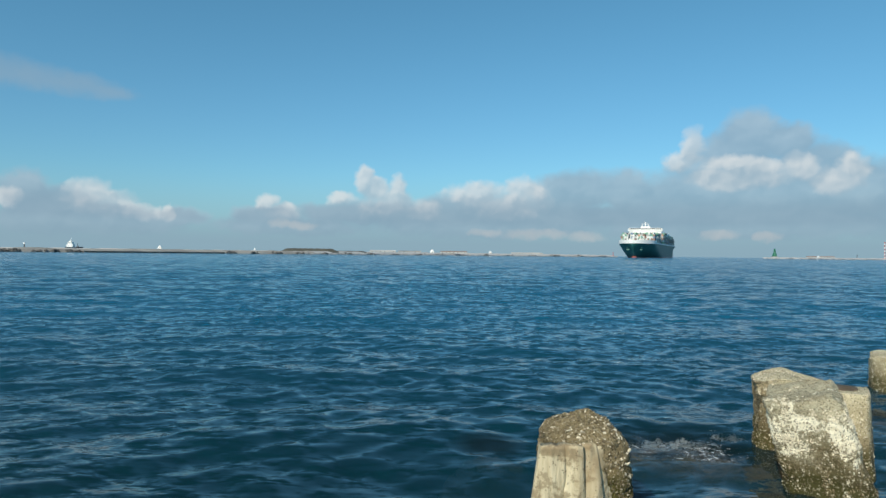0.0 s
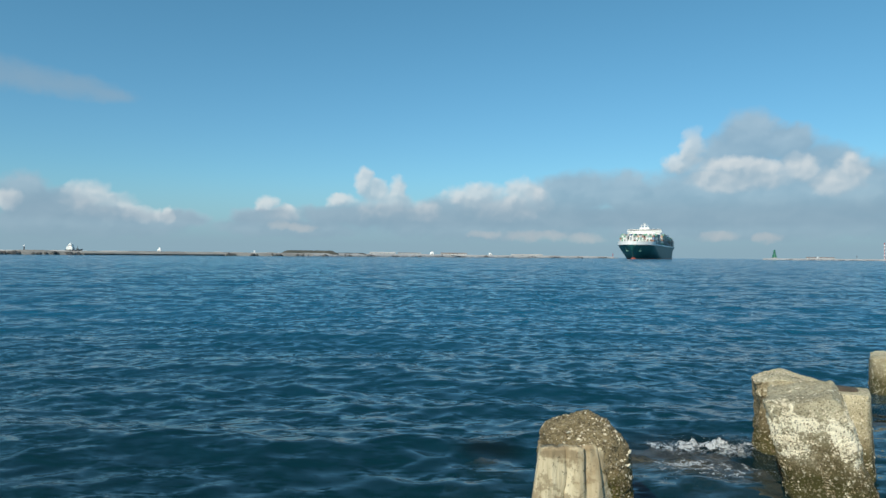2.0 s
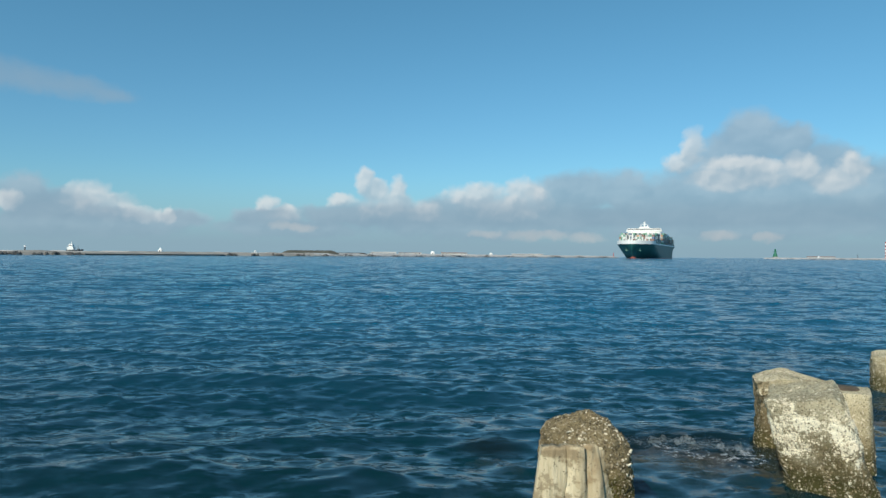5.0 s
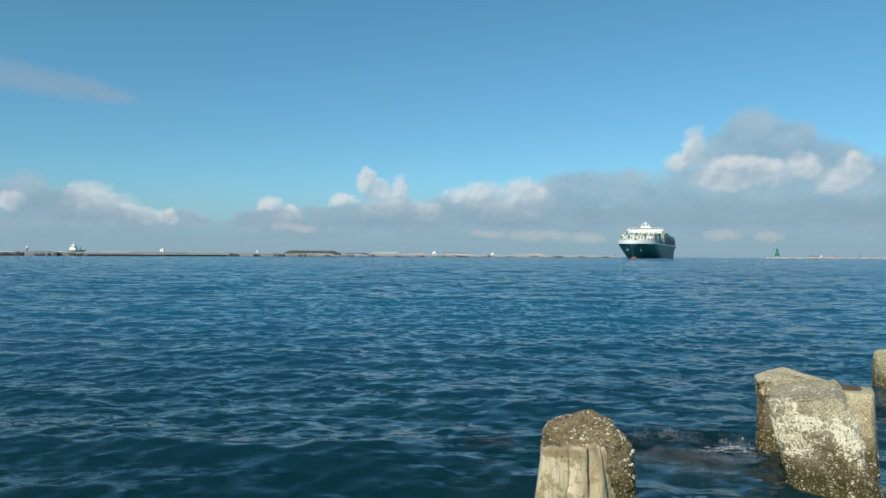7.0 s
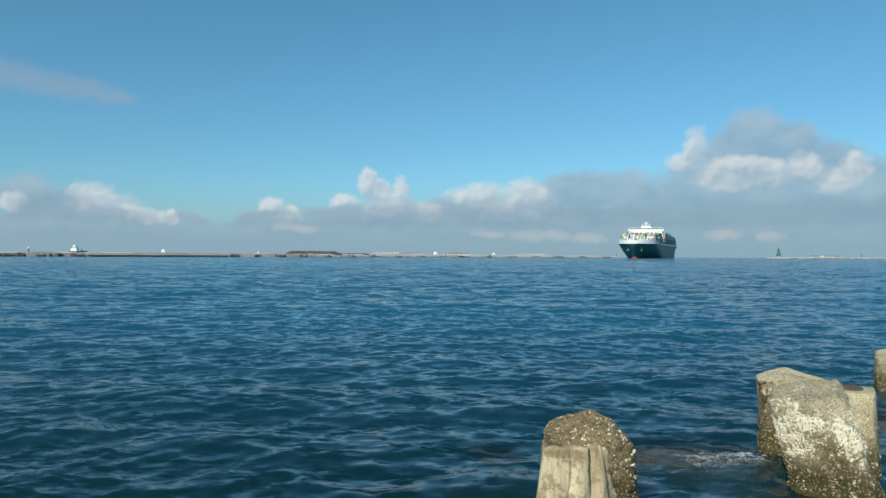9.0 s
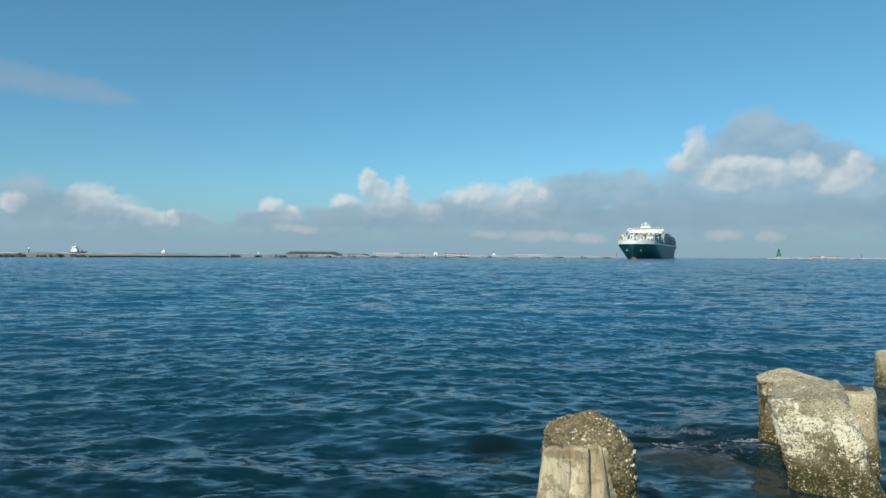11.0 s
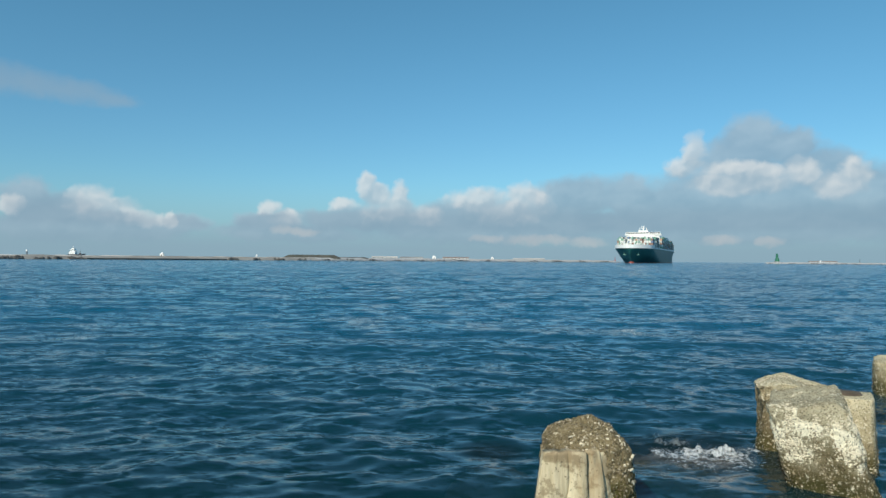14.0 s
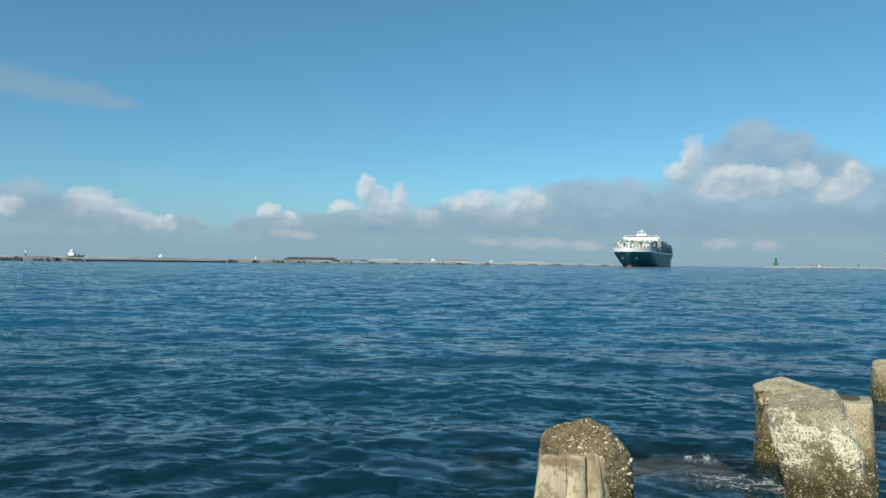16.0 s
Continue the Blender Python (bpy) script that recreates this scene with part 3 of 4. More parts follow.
def build_piling():
    """A thick old piling: crusted core with a domed oyster cap and a face of weathered timber staves."""
    top = tagged(new("piling"), "weathered timber-faced mooring piling with an oyster-crusted cap standing in the sea", "piling")
    cx, cy = 0.955, 4.66
    core = lumpy("core", [
        (cx + 0.035, cy, -0.9, 0.29, 0.30, 3.0, 0), (cx + 0.03, cy, 0.2, 0.28, 0.30, 3.2, 0), (cx + 0.012, cy, 0.45, 0.282, 0.30, 3.6, 0),
        (cx + 0.004, cy, 0.585, 0.282, 0.30, 3.4, 0), (cx + 0.01, cy, 0.635, 0.248, 0.27, 3.0, 0), (cx + 0.02, cy + 0.01, 0.672, 0.178, 0.20, 2.5, 0), (cx + 0.03, cy + 0.03, 0.710, 0.10, 0.11, 2.2, 0), (cx + 0.035, cy + 0.04, 0.750, 0.025, 0.03, 2.0, 0),
    ], M_CRUST, top, "brown crusted core", rough=0.030, seed=1, per=120, steps=96)
    # timber staves in front, split and uneven
    edges = [-0.318, -0.160, -0.054, 0.038, 0.122]
    rnd = random.Random(3)
    for k in range(len(edges) - 1):
        x0, x1 = edges[k] - (0.014 if k == 3 else 0.003), edges[k + 1] + 0.003
        verts, faces = [], []
        nu, nv = 14, 48
        topz = 0.605 + rnd.uniform(-0.012, 0.012)
        bulge = rnd.uniform(0.017, 0.024) if k < 3 else 0.010
        for j in range(nv):
            f = j / (nv - 1)
            z = topz + (-0.75 - topz) * f
            for i in range(nu):
                u = i / (nu - 1)
                x = x0 + (x1 - x0) * u
                x += min(topz - z, 0.65) * (0.34 * (x + 0.318) / 0.440 - 0.15)
                curve = 0.05 * ((((x0 + x1) / 2 + 0.13) / 0.25) ** 2) + (0.05 * u if k == 3 else 0.0)
                y = -0.325 + curve - bulge * math.sin(math.pi * u) ** 0.8
                w = Vector((x * 9, z * 2.2, k * 3.1))
                y += 0.026 * noise.noise(w) + 0.012 * noise.noise(w * 3.3) + 0.005 * noise.noise(w * 9)
                x += 0.004 * noise.noise(Vector((k * 5.0 + round(u), z * 3.0, 1.7))) * (1 if 0 < i < nu - 1 else 1.3)
                zz = z - 0.03 * math.exp(-j * 1.2) * abs(noise.noise(Vector((x * 40, k, 0)))) - (0.0 if j else 0.006)
                verts.append((cx + x, cy + y, zz))
        for j in range(nv - 1):
            for i in range(nu - 1):
                a = j * nu + i
                faces.append((a, a + 1, a + nu + 1, a + nu))
        # closed top and back
        b = len(verts)
        for j in (0, nv - 1):
            for i in range(nu):
                v = verts[j * nu + i]
                verts.append((v[0], cy - 0.24, v[2] - (0.0 if j == 0 else 0)))
        for i in range(nu - 1):
            faces.append((i + 1, i, b + i, b + i + 1))
            faces.append((b + i + 1, b + i, b + nu + i, b + nu + i + 1))
        for i, flip in ((0, False), (nu - 1, True)):
            col = [j * nu + i for j in range(nv)]
            loop = col + [b + nu + i, b + i]
            faces.append(tuple(loop[::-1] if flip else loop))
        st = blob_fan("stave", verts, faces, M_TIMBER, top)
        edge = [Vector(verts[j * nu + nu - 1]) for j in range(nv)]
        st.data.polygons.foreach_set("use_smooth", [len(p.vertices) == 4 for p in st.data.polygons])
        if k < 2:
            shells("groove_shells", st, M_SHELL, 170, 0.007, top,
                   lambda v, n: 1.0 if n.y < 0 and v.z > -0.1 and min((v - e).length for e in edge) < 0.022 else 0.0, 30 + k, "small oysters grown into the split")

    def on_cap(v, n):
        c = 0.25 + 0.75 * fade(noise.noise(v * 5.0), -0.1, 0.4)
        if v.y < cy - 0.25 and v.z < 0.58 and v.x < cx + 0.12:
            return 0
        return c if v.z > 0.02 else 0

    shells("oyster_crust", core, M_SHELL, 8500, 0.0062, top, on_cap, 4, "dense brown and cream oyster shells")
    shells("pale_shells", core, M_SHELL_PALE, 420, 0.0055, top,
           lambda v, n: (0.12 + 0.88 * fade(noise.noise(v * 5.0 + Vector((3, 1, 0))), 0.2, 0.4) if v.z > 0.2 and not (v.y < cy - 0.25 and v.z < 0.58 and v.x < cx + 0.12) else 0), 6, "cream white shells")
    def clusters(v, n):
        for x, y, z, r in ((0.11, -0.16, 0.67, 0.085), (-0.02, -0.27, 0.625, 0.075), (0.24, -0.22, 0.46, 0.09), (0.2, -0.2, 0.61, 0.05), (-0.12, -0.2, 0.66, 0.04)):
            if (v - Vector((cx + x, cy + y, z))).length < r:
                return 1.0
        return 0.0

    shells("large_shells", core, M_SHELL_PALE, 60, 0.0115, top, clusters, 7, "clusters of large cream oyster shells")
    return top


def build_block_leaning():
    top = tagged(new("concrete_block"), "leaning broken concrete block crusted white with barnacles", "concrete block", "shore blocks")
    def worn_top(v):
        along, back = (v.x - 2.88) * 0.881 - (v.y - 5.45) * 0.473, (v.x - 2.88) * 0.473 + (v.y - 5.45) * 0.881
        return 0.745 + 0.17 * along - 0.9 * max(0.0, along - 0.2) + 0.12 * back

    body = lumpy("body", [
        (3.25, 5.42, -0.8, 0.31, 0.29, 4.5, -28), (3.087, 5.40, -0.08, 0.300, 0.28, 5, -28), (3.015, 5.40, 0.19, 0.295, 0.28, 6, -28), (2.953, 5.40, 0.413, 0.292, 0.27, 7, -28),
        (2.862, 5.42, 0.66, 0.275, 0.25, 7, -26), (2.868, 5.44, 0.75, 0.265, 0.24, 6, -24), (2.88, 5.45, 0.84, 0.26, 0.24, 6, -24), (2.88, 5.46, 0.86, 0.18, 0.16, 5, -22), (2.90, 5.48, 0.87, 0.07, 0.06, 2.4, -20),
    ], M_CONC_WHITE, top, rough=0.024, seed=2, per=150, steps=120, top=worn_top)
    white = lambda v, n: (fade(noise.noise(v * 9.0), 0.0, 0.3) * fade(v.z, 0.2, 0.45) * (1 - fade(v.z, 0.68, 0.78)) if n.y < -0.2 else 0)
    shells("barnacle_crust", body, M_SHELL_PALE, 3000, 0.0062, top, white, 8, "white barnacle crust")
    low = lambda v, n: (0.35 + 0.65 * fade(noise.noise(v * 7.0), 0, 0.4)) * (1 - fade(v.z, 0.35, 0.62)) if v.z > 0 else 0
    shells("oyster_crust", body, M_SHELL, 3600, 0.0052, top, low, 9, "brown and cream oyster shells")
    shells("pale_shells", body, M_SHELL_PALE, 200, 0.0052, top, lambda v, n: 1 - fade(v.z, 0.35, 0.7) if v.z > 0 else 0, 10, "single cream oyster shells")
    return top


def build_blocks():
    build_block_leaning()
    back = tagged(new("concrete_block"), "squat pale concrete block behind the leaning one", "concrete block", "shore blocks")
    def broken(v):
        along = (v.x - 3.43) * 0.892 - (v.y - 6.56) * 0.453 + 0.17
        return 0.69 - 0.36 * max(0.0, -along) - 0.24 * max(0.0, along)

    b = lumpy("body", [
        (3.43, 6.56, -0.7, 0.38, 0.32, 5, -27), (3.43, 6.56, 0.0, 0.372, 0.31, 6, -27), (3.43, 6.56, 0.45, 0.37, 0.31, 7, -27),
        (3.43, 6.56, 0.74, 0.37, 0.31, 7, -27), (3.43, 6.56, 0.76, 0.25, 0.21, 6, -27), (3.43, 6.56, 0.78, 0.10, 0.08, 4, -27),
    ], M_CONC_DAMP, back, rough=0.042, seed=3, per=130, steps=100, top=broken)
    shells("oyster_crust", b, M_SHELL, 2600, 0.0075, back, lambda v, n: (0.3 + 0.5 * fade(noise.noise(v * 6), 0, 0.4)) * (1 - fade(v.z, 0.42, 0.66)) if v.z > 0 else 0, 12, "brown oyster shells")
    shells("pale_shells", b, M_SHELL_PALE, 420, 0.0062, back, lambda v, n: 0.8 * fade(noise.noise(v * 8), 0.0, 0.3) * fade(v.z, 0.42, 0.58) if v.x < 3.45 else 0, 13, "cream barnacles on its upper edge")
    side = tagged(new("concrete_block"), "upright sandy concrete block leaning against its neighbour", "concrete block", "shore blocks")
    b = lumpy("body", [
        (3.515, 5.92, -0.7, 0.215, 0.24, 6, -31), (3.505, 5.92, 0.0, 0.207, 0.24, 7, -31), (3.495, 5.92, 0.4, 0.200, 0.23, 7, -31),
        (3.49, 5.92, 0.645, 0.196, 0.22, 9, -31), (3.488, 5.92, 0.665, 0.190, 0.212, 8, -31), (3.486, 5.92, 0.67, 0.08, 0.1, 3.0, -31),
    ], M_CONC, side, rough=0.013, seed=4, per=64, steps=50)
    lumpy("weed_mat", [(3.475, 5.985, 0.655, 0.165, 0.15, 4, -31), (3.475, 5.985, 0.678, 0.16, 0.145, 4, -31), (3.475, 5.985, 0.69, 0.09, 0.09, 3, -31)],
          M_WEED, side, "dark brown mat of dried weed", rough=0.012, seed=44, per=60, steps=12)
    shells("oyster_crust", b, M_SHELL, 500, 0.007, side, lambda v, n: 0.6 * (1 - fade(v.z, 0.2, 0.45)) if v.z > 0 else 0, 14, "brown oyster shells")
    far = tagged(new("concrete_block"), "weathered concrete block standing apart in the water", "concrete block", "shore blocks")
    b = lumpy("body", [
        (6.62, 9.55, -0.7, 0.55, 0.45, 4.2, -33), (6.62, 9.55, 0.0, 0.545, 0.45, 4.4, -33), (6.62, 9.55, 0.30, 0.54, 0.44, 5, -33),
        (6.62, 9.55, 0.42, 0.53, 0.43, 5, -33), (6.62, 9.56, 0.455, 0.46, 0.38, 4, -33), (6.62, 9.56, 0.465, 0.2, 0.2, 2.4, -33),
    ], M_CONC, far, rough=0.02, seed=5, per=56, steps=40)
    shells("oyster_crust", b, M_SHELL, 400, 0.013, far, lambda v, n: 0.5 * (1 - fade(v.z, 0.25, 0.5)) if v.z > 0 else 0, 15, "brown oyster shells")
    # rocks that lie just awash
    for k, (x, y, z, w, d, h) in enumerate(((2.12, 6.5, -0.275, 0.62, 0.40, 0.13), (2.68, 6.25, -0.29, 0.50, 0.38, 0.14), (2.2, 5.7, -0.62, 0.6, 0.4, 0.18), (0.46, 6.5, -0.33, 0.42, 0.28, 0.16), (5.05, 7.85, -0.27, 0.6, 0.4, 0.13), (2.30, 7.0, -0.44, 1.1, 0.75, 0.16))):
        weedy = k in (0, 3)
        r = tagged(new("sunken_rock"), "brown weedy rock awash just under the waves" if weedy else "grey silted rock lying under the waves", "rock", "sunken rocks")
        lumpy("body", [(x, y, -0.9, w * 1.2, d * 1.2, 2.4, 0), (x, y, z, w, d, 2.4, 10), (x, y, z + h * 0.75, w * 0.7, d * 0.7, 2.2, 10), (x, y, z + h, w * 0.3, d * 0.3, 2.0, 10)],
              M_SUNK if weedy else M_SILT, r, rough=0.05, seed=20 + k, per=56, steps=30)


build_piling()
build_blocks()


# ---------------------------------------------------------------- foam
def froth(name, label, half, depth, high, cut, seed, heaped):
    """A torn sheet of froth: bubbly and full of holes, heaped along a ragged crest or lying flat in threads, with a few drops about it."""
    rnd = random.Random(seed)
    cell = 0.0065
    nu, nv = int(2 * half / cell), int(2 * depth / cell)
    keep, field = {}, {}
    for i in range(nu + 1):
        u = 2 * i / nu - 1
        wide = (1 - u * u) ** 0.5 if abs(u) < 1 else 0.0
        swell = max(0.0, 0.4 + 1.2 * noise.noise(Vector((u * 2.4, seed, 0))) + 0.5 * noise.noise(Vector((u * 8, seed, 3)))) * wide
        bend = depth * 0.55 * noise.noise(Vector((u * 1.7, seed, 7)))
        for j in range(nv + 1):
            v = 2 * j / nv - 1
            x, y = u * half, v * depth
            thread = 1 - 2.6 * abs(noise.noise(Vector((x * 6, y * 10, seed * 3.1))))
            speck = noise.noise(Vector((x * 34, y * 46, seed))) + 0.5 * noise.noise(Vector((x * 80, y * 95, seed)))
            off = (y - bend) / depth
            if heaped:
                body = swell * math.exp(-(off * 2.6) ** 2) * 1.5 + 0.45 * thread * wide * math.exp(-(off * 1.3) ** 2)
                lift = high * swell * math.exp(-(off * 3.0) ** 2) * (0.6 + 0.9 * abs(noise.noise(Vector((x * 12, y * 12, seed))) + 0.5 * noise.noise(Vector((x * 45, y * 45, seed)))))
            else:
                body = (0.62 * thread + 0.5 * noise.noise(Vector((x * 2.2, y * 3.4, seed * 1.7)))) * wide * (1 - v * v) ** 0.5
                lift = 0.0
            f = body + 0.42 * speck
            if f > cut:
                keep[i, j] = True
            field[i, j] = (x + rnd.uniform(-0.4, 0.4) * cell, y + rnd.uniform(-0.4, 0.4) * cell, lift + (0.010 if heaped else 0.003) * max(0.0, f - cut) + rnd.uniform(0, 0.0035))
    verts, faces, index = [], [], {}

    def vert(k):
        if k not in index:
            index[k] = len(verts)
            verts.append(field[k])
        return index[k]

    for (i, j) in keep:
        if i < nu and j < nv:
            faces.append((vert((i, j)), vert((i + 1, j)), vert((i + 1, j + 1)), vert((i, j + 1))))
    spots = list(keep)
    for _ in range(220 if heaped else 60):
        x, y, z = field[rnd.choice(spots)]
        r = rnd.uniform(0.0016, 0.0042)
        x, y, z = x + rnd.gauss(0, 0.03), y + rnd.gauss(0, 0.03), z + (abs(rnd.gauss(0, 0.4)) * high if heaped else 0)
        b = len(verts)
        verts += [(x - r, y, z), (x, y - r, z), (x + r, y, z), (x, y + r, z), (x, y, z + r), (x, y, z - r)]
        faces += [(b + p, b + q, b + 4) for p, q in ((0, 1), (1, 2), (2, 3), (3, 0))] + [(b + q, b + p, b + 5) for p, q in ((0, 1), (1, 2), (2, 3), (3, 0))]
    ob = blob_fan(name, verts, faces, M_FOAM)
    ob.data.polygons.foreach_set("use_smooth", [True] * len(ob.data.polygons))
    return tagged(ob, label, "foam", "breaking foam", "stuff")


foam_main = froth("foam", "white foam of a small wave breaking over sunken rocks", 0.52, 0.24, 0.085, 0.24, 1, True)
foam_side = froth("foam", "small white splash beside the blocks", 0.19, 0.13, 0.06, 0.28, 5, True)
foam_trail = froth("foam", "sparse lacy foam on the backwash", 0.60, 0.36, 0.0, 0.49, 3, False)
foam_lace = froth("foam", "thin torn foam drifting beside the blocks", 0.42, 0.32, 0.0, 0.48, 2, False)


def build_bed():
    """The sandy bottom, which slopes away from the shore."""
    ys = np.array([-4900, -300, 0, 3, 5, 7, 10, 15, 25, 60, 300, 1200, 4900.0])
    zs = np.array([-0.8, -0.8, -0.8, -0.85, -0.95, -1.1, -1.5, -2.2, -3.5, -6, -9, -10, -10])
    xs = np.array([-4900, -600, -60, -12, -4, 0, 4, 12, 60, 600, 4900.0])
    co = np.zeros((len(ys), len(xs), 3))
    for i, (y, z) in enumerate(zip(ys, zs)):
        for j, x in enumerate(xs):
            co[i, j] = (x, y, z + 0.1 * noise.noise(Vector((x * 0.3, y * 0.3, 0))))
    ob = new("sea_bed", grid_mesh("sea_bed", co.reshape(-1, 3), len(ys), len(xs), M_BED))
    return tagged(ob, "dark sandy sea bed under the water", "sea bed", kind="structure")


build_bed()


# ---------------------------------------------------------------- the container ship (its bow points to -y in its own space, the stem at the origin)
SHIP_L, SHIP_B, DECK = 300.0, 22.5, 17.5


def hull_half(s, z):
    """Half the beam at s metres behind the stem head, at the height z."""
    f = min(1.0, max(0.0, z / DECK))
    stem = 15.0 * (1 - f) ** 1.4
    run = 108.0 - 69.0 * f ** 0.9
    t = (s - stem) / run
    w = 0.0 if t <= 0 else math.sin(min(1.0, t) * math.pi / 2) ** (1.15 - 0.55 * f)
    aft = max(0.0, (s - 245.0) / 55.0)
    w *= 1.0 - (0.45 * (1 - f) + 0.04) * aft ** 2
    return SHIP_B * w


def hull_strip(z_levels, name, material, parent, s_max=SHIP_L, out=0.0, label="", cap=False, fixed=None):
    """The hull's skin between two heights, both sides and the transom."""
    ss = [0, 1.5, 3, 5, 8, 11, 15, 19, 24, 30, 37, 45, 55, 68, 82, 100, 130, 170, 210, 240, 260, 280, 300]
    ss = [s for s in ss if s <= s_max]
    bm = bmesh.new()
    sides = []
    for sign in (-1, 1):
        g = [[None] * len(z_levels) for _ in ss]
        for i, s in enumerate(ss):
            for j, z in enumerate(z_levels):
                zz = fixed if fixed is not None else z
                f = min(1.0, max(0.0, zz / DECK))
                st = 15.0 * (1 - f) ** 1.4
                # stations start at the stem of their own height
                q = st + (SHIP_L - st) * (s / SHIP_L)
                w = hull_half(q, zz) + out
                g[i][j] = bm.verts.new((sign * max(w, 0.12), q, z))
        for i in range(len(ss) - 1):
            for j in range(len(z_levels) - 1):
                bm.faces.new((g[i][j], g[i + 1][j], g[i + 1][j + 1], g[i][j + 1]))
        sides.append(g)
    for j in range(len(z_levels) - 1):
        for i in (0, len(ss) - 1):
            bm.faces.new((sides[0][i][j], sides[1][i][j], sides[1][i][j + 1], sides[0][i][j + 1]))
    if cap:
        for i in range(len(ss) - 1):
            bm.faces.new((sides[0][i][-1], sides[0][i + 1][-1], sides[1][i + 1][-1], sides[1][i][-1]))
    bmesh.ops.recalc_face_normals(bm, faces=bm.faces)
    return part(name, bm, material, parent, label, smooth=False)


def build_ship():
    ship = tagged(new("container_ship"), "dark green container ship with white bridge, loaded with coloured containers", "ship")
    hull = hull_strip([0.8, 4, 7, 10, 13, 15.5, DECK], "hull", M_HULL, ship, label="dark green steel hull", cap=True)
    hull_strip([-3, 0, 0.8], "boot_topping", M_BOOT, ship, label="rust red band along the waterline")
    hull_strip([DECK, DECK + 4.2], "bulwark", M_WHITE, ship, s_max=45, out=0.25, label="white bow bulwark", fixed=DECK)
    hull_strip([DECK + 0.02, DECK + 1.6], "deck_rail", M_WHITE, ship, out=0.05, label="white rail along the deck", fixed=DECK)
    bm = bmesh.new()
    bmesh.ops.create_uvsphere(bm, u_segments=20, v_segments=12, radius=1, matrix=Matrix.LocRotScale((0, 14.0, -0.9), None, (3.6, 7.5, 2.9)))
    part("bulb", bm, M_BOOT, ship, "rust red bulbous bow", True)
    # anchors in their pockets
    for sign in (-1, 1):
        bm = bmesh.new()
        x, y = sign * (hull_half(13, 11.5) + 0.25), 13.0
        tube(bm, (x, y, 9.2), (x * 1.05, y - 0.5, 13.2), 0.55, 0.4, 8)
        tube(bm, (x - 1.7, y - 0.2, 9.8), (x + 1.7, y - 0.2, 9.8), 0.6, 0.6, 8)
        tube(bm, (x * 1.05 - 1.1, y - 0.2, 13.0), (x * 1.05 + 1.1, y - 0.2, 13.0), 0.9, 0.9, 10)
        part("anchor", bm, M_MARK, ship, "pale green anchor in its pocket")
    # mast on the bow
    bm = bmesh.new()
    tube(bm, (0, 9, DECK), (0, 9, DECK + 9), 0.5, 0.25)
    box(bm, -1.8, 1.8, 8.8, 9.2, DECK + 6.5, DECK + 6.9)
    part("foremast", bm, M_WHITE, ship, "white bow mast")
    # cover of the front deck and breakwater
    bm = bmesh.new()
    box(bm, -17, 17, 33, 34.2, DECK, DECK + 4.6, 0.2)
    part("breakwater", bm, M_WHITE, ship, "white breakwater wall")
    # containers, bay by bay
    rnd = random.Random(21)
    unit = {}

    def unit_mesh(paint):
        if paint not in unit:
            b2 = bmesh.new()
            box(b2, -1.18, 1.18, -6.05, 6.05, 0.05, 2.55)
            # corner posts and door bars stand proud
            for sx in (-1, 1):
                box(b2, sx * 1.15 - 0.07, sx * 1.15 + 0.07, -6.12, -5.95, 0.0, 2.6)
            box(b2, -1.22, 1.22, -6.12, -5.95, 2.45, 2.6)
            me = bpy.data.meshes.new("container")
            b2.to_mesh(me)
            b2.free()
            me.materials.append(M_BOXES[paint])
            unit[paint] = me
        return unit[paint]

    bays = [39.5 + 13.6 * k for k in range(5)] + [134.5 + 13.6 * k for k in range(11)]
    for b, s in enumerate(bays):
        half = min(hull_half(s - 5, DECK), SHIP_B) - 0.6
        rows = int(2 * half // 2.5)
        tall = [4, 5, 5, 5, 5][b] if b < 5 else 6 if b < 11 else 5
        stack = new("container_stack")
        stack.parent = ship
        stack.location = (0, s + 6.0, DECK + 1.9)
        for r in range(rows):
            x = (r - (rows - 1) / 2) * 2.5
            n = max(2, tall - rnd.choice([0, 0, 1, 1, 2] if b in (0, 1) else [0, 0, 0, 0, 1]))
            for k in range(n):
                if not (b == 0 or (b == 1 and k >= 3) or r == rows - 1 or (k == n - 1 and b != 0 and b % 2 == 0 and r % 2 == 0 and b < 5)):
                    continue
                paint = rnd.choice([0, 0, 0, 0, 1, 1, 1, 1, 2, 3, 3, 4, 5, 5, 6, 7])
                c = new("container", unit_mesh(paint))
                c.parent = stack
                c.location = (x, 0, k * 2.62)
        # the closely packed inner boxes of the bay
        bm = bmesh.new()
        for r in range(rows - 1):
            x = (r - (rows - 1) / 2) * 2.5
            if b == 0:
                continue
            box(bm, x - 1.18, x + 1.18, -5.9, 5.9, 0, (tall - rnd.choice([0, 0, 1])) * 2.62 - (2.7 if b < 5 else 0.3))
        if b:
            part("inner_boxes", bm, M_BOXES[(0, 5, 3, 7, 5)[b % 5]], stack)
        else:
            bm.free()
        # lashing bridge behind the bay
        bm = bmesh.new()
        for x in np.arange(-half, half + 0.1, half / 4):
            box(bm, x - 0.35, x + 0.35, 6.3, 7.2, -1.9, tall * 1.7)
        box(bm, -half, half, 6.3, 7.2, tall * 1.7 - 0.5, tall * 1.7)
        part("lashing_bridge", bm, M_WHITE if b < 2 else M_DECK, stack)
    # white lashing frame in front of the first stacks
    for x in np.arange(-16, 16.1, 4.0):
        bm = bmesh.new()
        box(bm, x - 0.45, x + 0.45, 36.0, 37.0, DECK, DECK + 9.5)
        part("lashing_post", bm, M_WHITE, ship)
    # bridge house
    house = new("bridge_house")
    house.parent = ship
    house.location = (0, 108, DECK)
    bm = bmesh.new()
